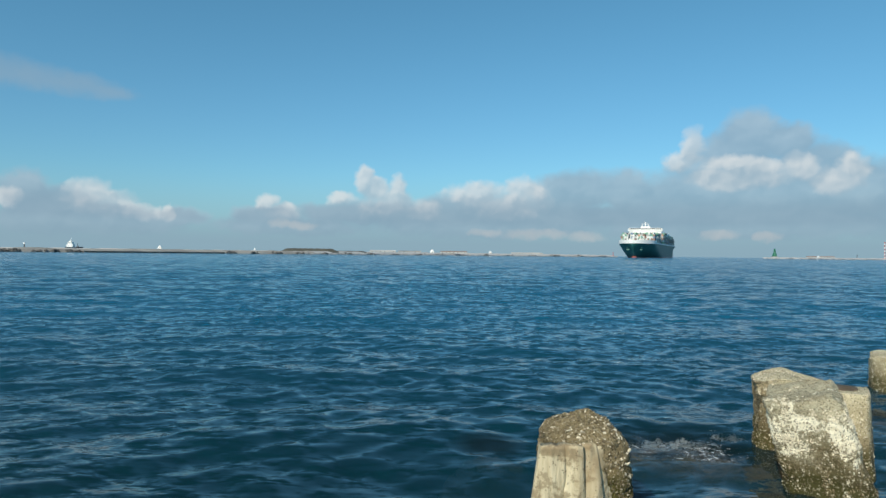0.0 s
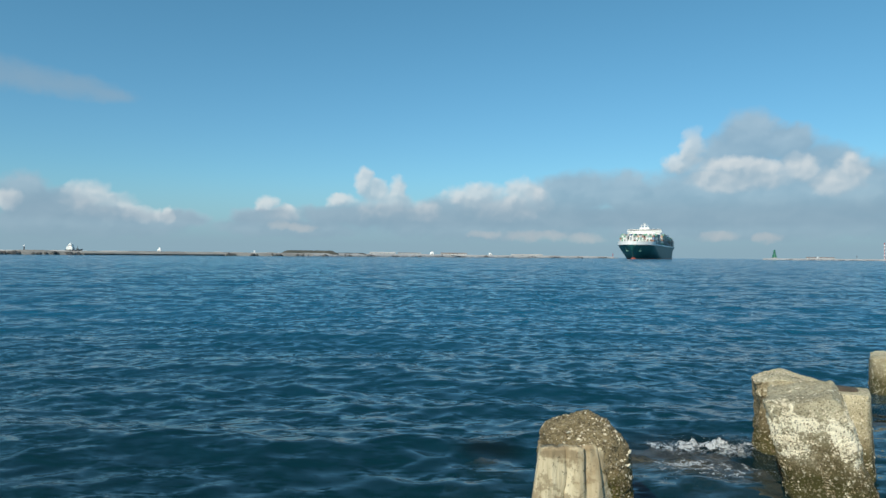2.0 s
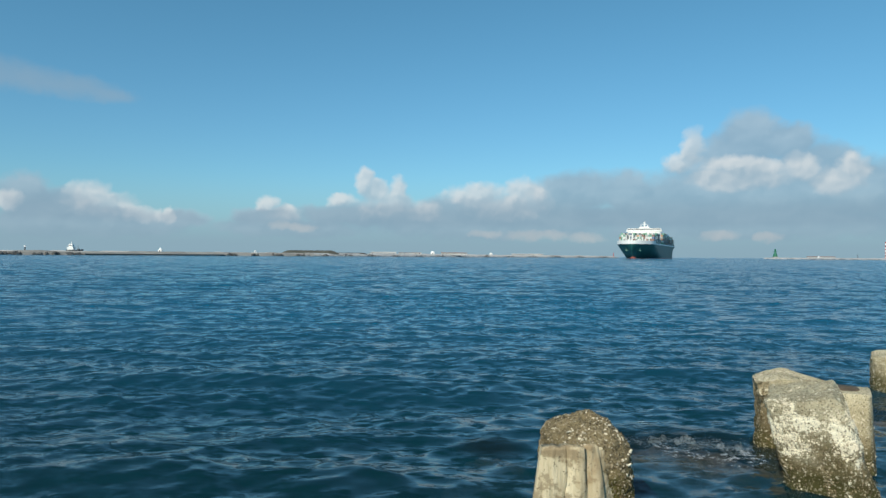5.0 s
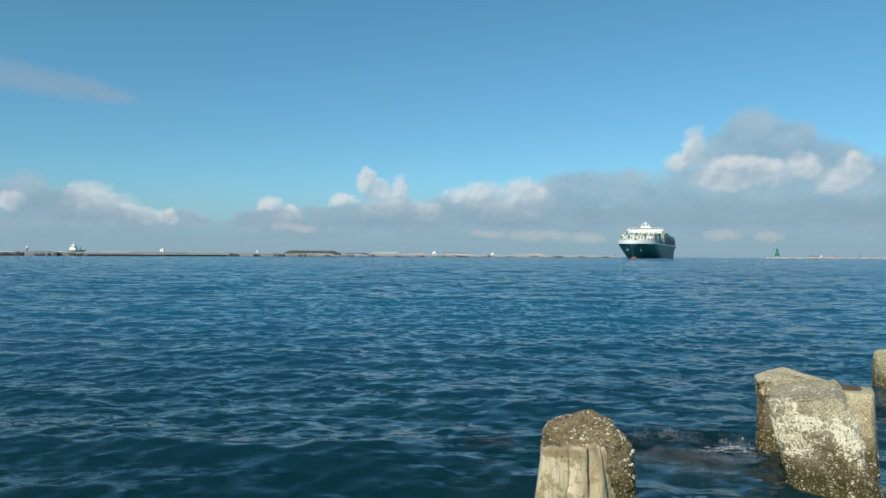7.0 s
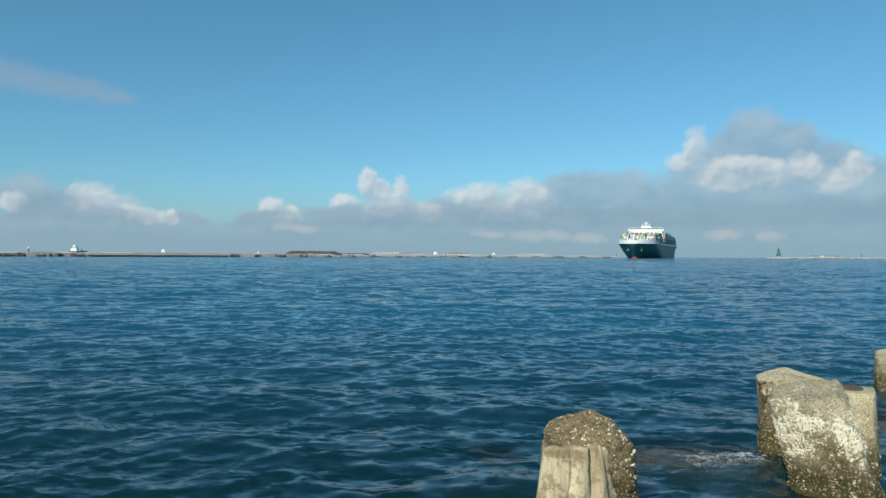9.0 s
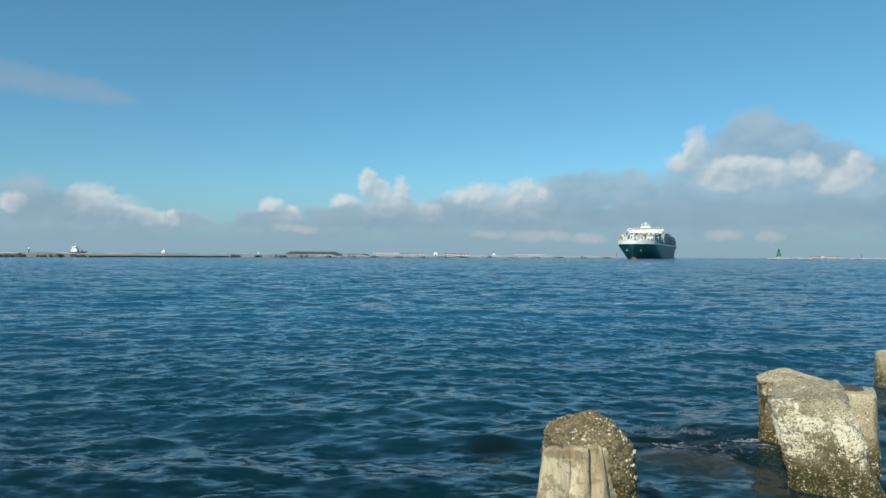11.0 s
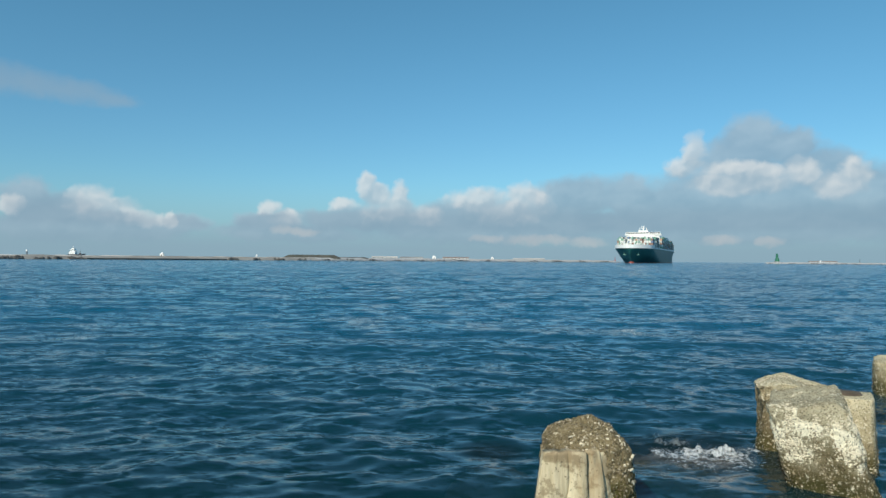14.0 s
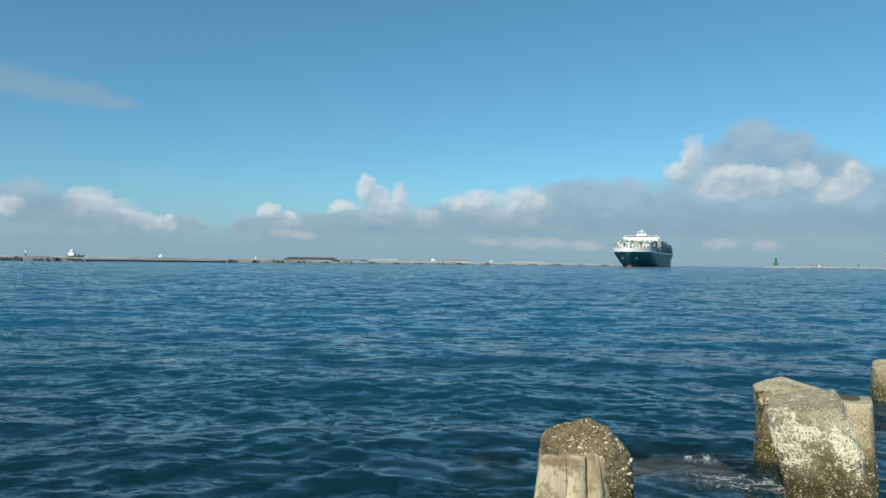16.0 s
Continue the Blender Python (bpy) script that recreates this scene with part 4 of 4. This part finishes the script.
    box(bm, -15.5, 15.5, 0, 13, 0, 18.6, 0.3)
    part("house_wall", bm, M_WHITE, house)
    bm = bmesh.new()
    box(bm, -23.2, 23.2, 0.5, 6.5, 18.6, 19.8, 0.2)
    box(bm, -23.2, 23.2, 0.2, 0.8, 19.8, 21.0)
    box(bm, -22.0, 22.0, 0.8, 6.2, 19.8, 23.0, 0.3)
    box(bm, -13.5, 13.5, 6.2, 9, 19.8, 23.0, 0.3)
    for sign in (-1, 1):
        # brackets that carry the wings, deeper towards the house
        vs = [bm.verts.new((sign * x, y, z)) for y in (1.2, 5.0) for x, z in ((15.4, 12.6), (22.4, 18.6), (15.4, 18.6))]
        for f in ((0, 1, 2), (5, 4, 3), (0, 3, 4, 1), (1, 4, 5, 2), (2, 5, 3, 0)):
            bm.faces.new([vs[k] for k in (f if sign > 0 else f[::-1])])
    part("bridge_wings", bm, M_WHITE, house, "white bridge with open wings")
    for k in range(17):
        bm = bmesh.new()
        x = -20.16 + k * 2.52
        box(bm, x - 1.05, x + 1.05, 0.72, 0.82, 21.2, 22.5)
        part("bridge_window", bm, M_GLASS, house)
    for r in range(5):
        for k in range(8):
            bm = bmesh.new()
            x = -13 + k * 3.7
            box(bm, x - 0.5, x + 0.5, -0.05, 0.06, 2.0 + r * 3.2, 3.1 + r * 3.2)
            part("cabin_window", bm, M_GLASS, house)
    bm = bmesh.new()
    box(bm, -6.2, 6.2, 2, 8, 23.0, 25.4, 0.3)
    part("top_house", bm, M_WHITE, house)
    bm = bmesh.new()
    tube(bm, (0, 5, 25), (0, 5, 31.5), 0.9, 0.45)
    box(bm, -3.4, 3.4, 4.6, 5.4, 28.2, 28.8)
    box(bm, -2.0, 2.0, 4.3, 4.9, 30.0, 30.5)
    tube(bm, (-4.5, 5, 25), (-4.5, 5, 28.6), 0.5, 0.4)
    tube(bm, (4.2, 5, 25), (4.2, 5, 28.0), 0.6, 0.5)
    part("radar_mast", bm, M_WHITE, house)
    # funnel casing further aft
    bm = bmesh.new()
    box(bm, -6, 6, 232, 243, DECK, DECK + 19, 0.5)
    part("funnel", bm, M_HULL, ship, "dark green funnel casing")
    return ship


container_ship = build_ship()


# ---------------------------------------------------------------- far banks
def bank(name, line, tops, widths, material, label, seed):
    """A long low bank of sand and stone along a line."""
    pts = []
    for (x0, y0), (x1, y1), t0, t1, w0, w1 in zip(line, line[1:], tops, tops[1:], widths, widths[1:]):
        n = max(2, int(math.hypot(x1 - x0, y1 - y0) / 4))
        for k in range(n):
            f = k / n
            pts.append((x0 + (x1 - x0) * f, y0 + (y1 - y0) * f, t0 + (t1 - t0) * f, w0 + (w1 - w0) * f))
    pts.append((*line[-1], tops[-1], widths[-1]))
    prof = [(-1.0, -1.2), (-0.85, 0.05), (-0.7, 0.5), (-0.5, 0.85), (-0.3, 1.0), (0.3, 1.0), (0.7, 0.5), (1.0, -1.2)]
    co = np.zeros((len(pts), len(prof), 3))
    for i, (x, y, t, w) in enumerate(pts):
        a, b = pts[max(0, i - 1)], pts[min(len(pts) - 1, i + 1)]
        d = Vector((b[0] - a[0], b[1] - a[1])).normalized()
        nx, ny = d.y, -d.x
        end = 0.25 if i in (0, len(pts) - 1) else 1.0
        for j, (u, h) in enumerate(prof):
            q = Vector((x * 0.08, y * 0.08, j * 1.7 + seed))
            z = (h * t if h > 0 else h) * (1 + 0.22 * noise.noise(q)) * (end if h > 0 else 1)
            s = u * w * end + 0.8 * noise.noise(q * 2.3)
            co[i, j] = (x + nx * s, y + ny * s, z)
    me = grid_mesh(name, co.reshape(-1, 3), len(pts), len(prof), material, False)
    # bare sand on the crest only, stone on the slopes
    me.materials.append(M_REVET)
    me.materials.append(M_CHALK)
    for k, f in enumerate(me.polygons):
        far = pts[k // (len(prof) - 1)][1] > 745
        f.material_index = 2 if far else 0 if k % (len(prof) - 1) in (2, 3, 4) else 1
    ob = new(name, me)
    return tagged(ob, label, "breakwater", kind="structure"), pts


def armour(name, pts, material, label, count, size, seed, choose, front=1.0, parent=None):
    """Rough angular boulders along a bank's waterline."""
    rnd = random.Random(seed)
    verts, faces = [], []
    base = bmesh.new()
    bmesh.ops.create_icosphere(base, subdivisions=1, radius=1.0)
    bv = [v.co.copy() for v in base.verts]
    bf = [tuple(v.index for v in f.verts) for f in base.faces]
    base.free()
    for _ in range(count):
        i = rnd.randrange(len(pts) - 1)
        x, y, t, w = pts[i]
        a, b = pts[i], pts[i + 1]
        d = Vector((b[0] - a[0], b[1] - a[1])).normalized()
        if not choose(x, y, rnd):
            continue
        nx, ny = d.y, -d.x
        off = front * w * rnd.uniform(0.72, 0.98)
        f = rnd.random()
        r = size * rnd.uniform(0.5, 1.3)
        c = Vector((a[0] + (b[0] - a[0]) * f + nx * off, a[1] + (b[1] - a[1]) * f + ny * off, r * rnd.uniform(0.0, 0.55)))
        turn = Euler((rnd.uniform(0, 6), rnd.uniform(0, 6), rnd.uniform(0, 6))).to_matrix()
        sc = Vector((rnd.uniform(0.8, 1.5), rnd.uniform(0.7, 1.2), rnd.uniform(0.6, 1.0)))
        k0 = len(verts)
        for v in bv:
            q = turn @ Vector((v.x * sc.x, v.y * sc.y, v.z * sc.z)) * r * (1 + 0.25 * noise.noise(v * 2 + c))
            verts.append(c + q)
        faces += [tuple(k0 + i2 for i2 in f2) for f2 in bf]
    ob = blob_fan(name, verts, faces, material, parent)
    return tagged(ob, label, "rocks", kind="stuff")


left_line = [(-520, 120), (-420, 300), (-312, 480), (-207, 650), (13, 1000), (300, 1200)]
left_bank, left_pts = bank("breakwater_long", left_line, [2.6, 2.8, 3.0, 3.2, 3.6, 3.2], [16, 16, 16, 16, 14, 10], M_SAND, "long low sandy breakwater across the channel", 1)
right_line = [(540, 1150), (800, 1220), (1300, 1330)]
right_bank, right_pts = bank("breakwater_short", right_line, [2.4, 2.7, 2.9], [9, 11, 12], M_SAND, "low pale stone breakwater at the harbour mouth", 2)


def gaps(x, y, rnd):
    """Where dark boulders lie: heaps at the near end, none before the quay, small groups beyond."""
    u = VIEW_MID + FOCAL * x / y
    if u < 118:
        return math.sin(u * 0.185 + 0.4) > 0.05 or rnd.random() < 0.06
    if u < 372:
        return False
    return math.sin(u * 0.15) > 0.45 and rnd.random() < (0.7 if y < 800 else 0.4)


armour("riprap", left_pts, M_RIPRAP, "dark boulders piled along the long breakwater's waterline", 3200, 1.5, 31, gaps)
armour("riprap", left_pts, M_PALE_ROCK, "pale stone blocks along the breakwater's far end", 1500, 1.2, 33, lambda x, y, r: y > 720)
armour("riprap", right_pts, M_RIPRAP, "dark boulders along the short breakwater's waterline", 700, 1.0, 32, lambda x, y, r: r.random() < 0.6)


def build_quay():
    """A straight stretch of dark quay wall in the long breakwater."""
    bm = bmesh.new()
    a, b = Vector((-285.5, 523)), Vector((-215.6, 636))
    d = (b - a).normalized()
    n = Vector((d.y, -d.x))
    ring = []
    for p in (a, b):
        for off, z in ((18.5, -1), (18.5, 1.1), (13, 1.1), (13, -1)):
            ring.append(bm.verts.new((p.x + n.x * off, p.y + n.y * off, z)))
    for k in range(4):
        bm.faces.new((ring[k], ring[(k + 1) % 4], ring[4 + (k + 1) % 4], ring[4 + k]))
    bm.faces.new(ring[:4])
    bm.faces.new(ring[4:][::-1])
    ob = part("quay_wall", bm, M_RIPRAP)
    tagged(ob, "low dark straight quay wall at the water's edge", "wall", kind="structure")


build_quay()


def build_mound(name, x0, x1, y0, y1, high, label, seed):
    """A long flat-topped spoil heap with scrub on it."""
    nu, nv = 60, 12
    co = np.zeros((nv, nu, 3))
    for j in range(nv):
        for i in range(nu):
            u, v = i / (nu - 1), j / (nv - 1)
            edge = min(1.0, min(u, 1 - u) * 8.0)
            h = high * edge ** 0.7 * math.sin(math.pi * v) ** 0.5
            n = noise.noise(Vector((u * 22, v * 6, seed)))
            co[j, i] = (x0 + (x1 - x0) * u, y0 + (y1 - y0) * u + (v - 0.5) * 18, 2.0 + h * (1 + 0.10 * n))
    ob = new(name, grid_mesh(name, co.reshape(-1, 3), nv, nu, M_SCRUB, False))
    return tagged(ob, label, "mound", kind="structure")


build_mound("spoil_mound", -181, -118, 758, 776, 4.4, "long flat-topped dark earth mound with scrub", 3)
build_mound("spoil_mound", -133, -91, 797, 824, 2.3, "low tail of the dark earth mound", 7)


def at(u, d):
    """A place on the ground at a bearing (units of FOCAL) and d metres ahead."""
    return Vector(((u - VIEW_MID) / FOCAL * d, d, 0))


def build_workboat():
    p = at(128, 560)
    boat = tagged(new("workboat"), "small white workboat with a dark hull moored behind the breakwater", "boat")
    boat.location, boat.scale = (p.x, p.y, 2.0), (1.35, 1.35, 1.35)
    bm = bmesh.new()
    outline = [(-3.6, -1.6), (4.2, -1.6), (6.6, 0), (4.2, 1.6), (-3.6, 1.6)]
    lo = [bm.verts.new((x * 0.9, y * 0.8, 0)) for x, y in outline]
    hi = [bm.verts.new((x, y, 1.5 + (0.5 if x > 5 else 0))) for x, y in outline]
    for k in range(5):
        bm.faces.new((lo[k], lo[(k + 1) % 5], hi[(k + 1) % 5], hi[k]))
    bm.faces.new(hi)
    bm.faces.new(lo[::-1])
    part("hull", bm, M_DARK, boat, "dark hull")
    bm = bmesh.new()
    box(bm, -2.9, 0.9, -1.3, 1.3, 1.5, 3.2, 0.1)
    box(bm, -2.2, 0.3, -1.1, 1.1, 3.2, 4.7, 0.1)
    box(bm, -1.5, -0.3, -0.8, 0.8, 4.7, 5.2, 0.1)
    part("cabin", bm, M_WHITE, boat, "white cabin")
    for k in range(3):
        bm = bmesh.new()
        box(bm, -2.0 + k * 0.8, -1.4 + k * 0.8, -1.14, -1.08, 3.9, 4.3)
        part("window", bm, M_GLASS, boat)
    bm = bmesh.new()
    tube(bm, (-0.9, 0, 4.5), (-0.9, 0, 6.8), 0.16, 0.1, 8)
    part("mast", bm, M_WHITE, boat)
    bm = bmesh.new()
    tube(bm, (3.2, 0, 1.5), (3.2, 0, 4.0), 0.18, 0.1, 8)
    box(bm, 2.6, 3.8, -0.4, 0.4, 1.5, 2.2)
    part("bow_winch", bm, M_DARK, boat)


def build_hut(u, d, w, h, label, peak=True):
    p = at(u, d)
    hut = tagged(new("hut"), label, "hut", "white huts on the breakwater")
    hut.location = (p.x, p.y, 2.6)
    bm = bmesh.new()
    box(bm, -w / 2, w / 2, -w / 2, w / 2, 0, h * 0.55, 0.06)
    part("wall", bm, M_WHITE, hut)
    bm = bmesh.new()
    bmesh.ops.create_cone(bm, cap_ends=True, segments=12, radius1=w * 0.62, radius2=w * (0.05 if peak else 0.3), depth=h * 0.45, matrix=Matrix.Translation((0, 0, h * 0.55 + h * 0.225)))
    part("roof", bm, M_WHITE, hut, "white pointed roof")
    bm = bmesh.new()
    box(bm, -w * 0.15, w * 0.15, -w / 2 - 0.04, -w / 2 + 0.02, 0, h * 0.4)
    part("door", bm, M_DARK, hut)


def build_shed(u0, u1, d, h, roof, label):
    a, b = at(u0, d), at(u1, d)
    shed = tagged(new("shed"), label, "building", "low sheds on the breakwater")
    shed.location = ((a.x + b.x) / 2, d, 2.8)
    w = (b.x - a.x) / 2
    bm = bmesh.new()
    box(bm, -w, w, -3, 3, 0, h)
    part("wall", bm, M_SHED, shed)
    bm = bmesh.new()
    vs = [bm.verts.new(c) for c in ((-w - .3, -3.4, h), (w + .3, -3.4, h), (w + .3, 3.4, h), (-w - .3, 3.4, h), (-w - .3, 0, h + 1.1), (w + .3, 0, h + 1.1))]
    for f in ((0, 1, 5, 4), (2, 3, 4, 5), (0, 4, 3), (1, 2, 5), (3, 2, 1, 0)):
        bm.faces.new([vs[k] for k in f])
    part("roof", bm, roof, shed)
    n = max(2, int(w / 2.5))
    for k in range(n):
        bm = bmesh.new()
        x = -w + (k + 0.5) * 2 * w / n
        box(bm, x - 0.6, x + 0.6, -3.06, -2.98, h * 0.35, h * 0.75)
        part("window", bm, M_GLASS, shed)


def build_post(u, d, h, material, label, lamp):
    p = at(u, d)
    post = tagged(new("light_post"), label, "light post", "light posts")
    post.location = (p.x, p.y, 2.2)
    bm = bmesh.new()
    tube(bm, (0, 0, 0), (0, 0, h), 0.55, 0.35, 10)
    tube(bm, (0, 0, 0), (0, 0, 1.0), 1.4, 1.1, 10)
    part("column", bm, material, post)
    bm = bmesh.new()
    tube(bm, (0, 0, h), (0, 0, h + 1.2), 0.75, 0.5, 10)
    part("lantern", bm, lamp, post)


def build_green_beacon():
    p = at(1371, 1185)
    b = tagged(new("beacon_tower"), "stepped green harbour beacon tower on a pale stone base", "beacon")
    b.location = (p.x, p.y, 1.6)
    bm = bmesh.new()
    tube(bm, (0, 0, 0), (0, 0, 2.4), 6.5, 4.8, 16)
    part("base", bm, M_PALE_ROCK, b, "pale stone base")
    bm = bmesh.new()
    tube(bm, (0, 0, 2.2), (0, 0, 7.6), 4.0, 3.2, 8)
    part("lower_tier", bm, M_GREEN, b)
    bm = bmesh.new()
    tube(bm, (0, 0, 7.6), (0, 0, 11.4), 2.4, 1.7, 8)
    part("upper_tier", bm, M_GREEN, b)
    bm = bmesh.new()
    tube(bm, (0, 0, 11.4), (0, 0, 11.8), 2.9, 2.9, 12)
    part("gallery", bm, M_GREEN, b)
    bm = bmesh.new()
    tube(bm, (0, 0, 11.8), (0, 0, 15.2), 1.5, 1.5, 10)
    tube(bm, (0, 0, 15.2), (0, 0, 16.2), 1.7, 0.2, 10)
    part("lantern", bm, M_GREEN, b)


def build_striped_mast():
    p = at(1566, 1240)
    m = tagged(new("striped_mast"), "tall thin mast striped red and white", "mast")
    m.location = (p.x, p.y, 2.6)
    for k in range(10):
        bm = bmesh.new()
        tube(bm, (0, 0, k * 3.0), (0, 0, k * 3.0 + 3.0), 0.75, 0.75, 8)
        part("band", bm, M_RED if k % 2 else M_WHITE, m)
    bm = bmesh.new()
    tube(bm, (0, 0, -1.0), (0, 0, 1.0), 2.6, 2.0, 10)
    part("foot", bm, M_RED, m)


build_workboat()
build_green_beacon()
build_striped_mast()
build_hut(283, 600, 3.0, 4.2, "small white pointed hut on the breakwater")
build_hut(451, 720, 1.7, 3.4, "small white hut on the breakwater")
build_hut(765, 965, 5.2, 5.0, "white domed hut on the breakwater", False)
build_hut(868, 1050, 4.2, 4.6, "white tent-roofed hut near the breakwater's end")
build_hut(1448, 1215, 3.0, 4.0, "small white hut on the short breakwater")
build_shed(655, 700, 905, 2.2, M_SHED, "long low white shed")
build_shed(705, 745, 935, 2.0, M_PALE_ROCK, "long low grey shed")
build_shed(780, 826, 985, 2.4, M_ROOF, "low shed with a rust red roof")
build_shed(905, 960, 1100, 1.8, M_SHED, "long low white shed near the breakwater's end")
build_shed(1428, 1476, 1230, 1.6, M_ROOF, "low brown shed on the short breakwater")
build_post(43, 505, 3.6, M_DARK, "dark light post with a white lantern", M_WHITE)
build_post(1085, 1195, 5.2, M_RED, "slim red harbour light on the breakwater's end", M_RED)
build_post(1517, 1225, 5.0, M_DARK, "dark light post on the short breakwater", M_DARK)


# ---------------------------------------------------------------- what moves
SHIP_TURN = 24.0
SHIP_SPEED = 2.9


def motions():
    """The sea runs in, the ship sails on, foam comes and goes with the swell."""
    rows = []
    for k in range(65):
        t = k / 4.0
        rows.append((t, pose(WAVE_SPEED[0] * t, WAVE_SPEED[1] * t, 0.03 * math.sin(t * 1.9))))
    walk(water, rows)
    a = radians(SHIP_TURN)
    rows = []
    for t in (0.0, 0.1, 4, 8, 12, 15.9, 16.0):
        run = (12.5 - t) * SHIP_SPEED
        rows.append((t, pose(217.0 + run * math.sin(a), 800.0 + run * math.cos(a), 0, 0, 0, -SHIP_TURN)))
    walk(container_ship, rows)

    def drift(ob, x, y, rises):
        """Foam that rides the sea near (x, y): rises are (seconds, shift x, shift y, height over the water)."""
        rows = []
        for k in range(65):
            t = k / 4.0
            for p, q in zip(rises, rises[1:]):
                if p[0] <= t <= q[0]:
                    f = (t - p[0]) / (q[0] - p[0])
                    f = f * f * (3 - 2 * f)
                    dx, dy, up = [a1 + (b1 - a1) * f for a1, b1 in zip(p[1:], q[1:])]
            bob = 0.03 * math.sin(t * 1.9)
            rows.append((t, pose(x + dx, y + dy, water_at(x + dx, y + dy, t) + bob + up + 0.012, 0, 0, 4 * math.sin(t))))
        walk(ob, rows)

    # each breaking crest runs in over the rocks, thins and sinks
    drift(foam_main, 2.40, 6.60, [
        (0.0, -0.1, 0.3, -0.16), (0.5, -0.1, 0.6, -0.10), (1.0, -0.08, 0.55, -0.012), (1.5, 0.26, 0.45, -0.004), (2.0, 0.12, -0.05, 0.0), (2.5, 0.0, -0.35, -0.085), (3.2, 0, -0.5, -0.16),
        (5.0, 0, 0.5, -0.16), (7.4, -0.15, 0.7, -0.14), (8.0, -0.10, 0.55, -0.01), (8.5, 0.1, 0.1, -0.085), (9.2, 0.2, -0.2, -0.16), (10.8, -0.3, 0.7, -0.14), (11.5, -0.2, 0.6, -0.05), (12.0, 0.05, 0.0, -0.06),
        (12.6, 0.1, -0.2, -0.10), (13.2, 0.0, 0.3, -0.14), (13.5, 0.0, 0.15, -0.075), (14.0, 0.07, -0.25, 0.0), (14.5, 0.1, -0.5, -0.085), (15.2, 0.1, -0.5, -0.16), (16.0, 0.1, -0.5, -0.16)])
    drift(foam_side, 2.90, 6.70, [
        (0.0, 0, 0.2, -0.10), (0.5, 0.1, 0.3, -0.06), (1.0, 0.1, 0.35, -0.012), (1.5, 0.1, 0.2, -0.02), (2.0, -0.1, -0.2, -0.06), (3.0, -0.2, -0.4, -0.10), (6.5, 0, 0.1, -0.08), (8.0, 0.05, 0.2, -0.07), (8.5, 0.08, -0.1, 0.0),
        (9.0, 0, -0.3, -0.08), (11.0, -0.3, 0.4, -0.10), (13.0, -0.5, 0.2, -0.09), (14.4, -0.6, 0.3, -0.09), (15.0, -0.6, 0.4, -0.06), (15.5, -0.62, 0.1, -0.005), (16.0, -0.4, -0.1, -0.05)])
    drift(foam_trail, 2.35, 6.1, [
        (0.0, -0.1, 0.2, -0.012), (1.0, 0.1, -0.1, -0.022), (2.0, 0.0, -0.1, -0.008), (2.5, -0.1, -0.05, 0.0), (3.0, 0.0, -0.15, 0.002), (4.0, 0.0, 0.15, -0.006), (6.5, 0.2, 0.2, -0.03), (7.0, 0.3, 0.2, -0.022), (8.5, 0.0, 0.5, -0.006), (9.0, 0.2, 0.1, -0.016),
        (11.5, 0, 0.2, -0.028), (12.0, 0.1, 0.4, -0.008), (12.5, 0.1, 0.2, 0.002), (13.5, 0, 0.2, -0.010), (14.5, 0.15, -0.05, 0.004), (15.0, 0.2, -0.25, 0.002), (15.5, 0.3, -0.4, 0.002), (16.0, 0.25, -0.3, 0.0)])
    drift(foam_lace, 2.55, 5.9, [
        (0.0, -0.2, 0.5, -0.006), (0.5, 0.15, 0.3, 0.0), (1.0, 0.2, 0.1, -0.008), (2.0, -0.4, 0.0, -0.004), (2.5, 0.0, -0.1, 0.003), (3.0, 0.25, -0.2, 0.004), (4.0, 0.05, 0.0, -0.002), (6.5, 0.2, 0.6, -0.02), (7.0, 0.1, 0.4, -0.012), (8.0, 0.1, 0.5, -0.016),
        (9.0, 0.1, 0.2, -0.006), (11.5, 0.3, 0.5, -0.012), (12.5, 0.2, 0.2, 0.003), (13.5, -0.2, 0.3, -0.006), (14.5, 0.1, 0.0, 0.003), (15.0, 0.2, -0.25, 0.004), (16.0, 0.1, -0.25, 0.003)])


motions()
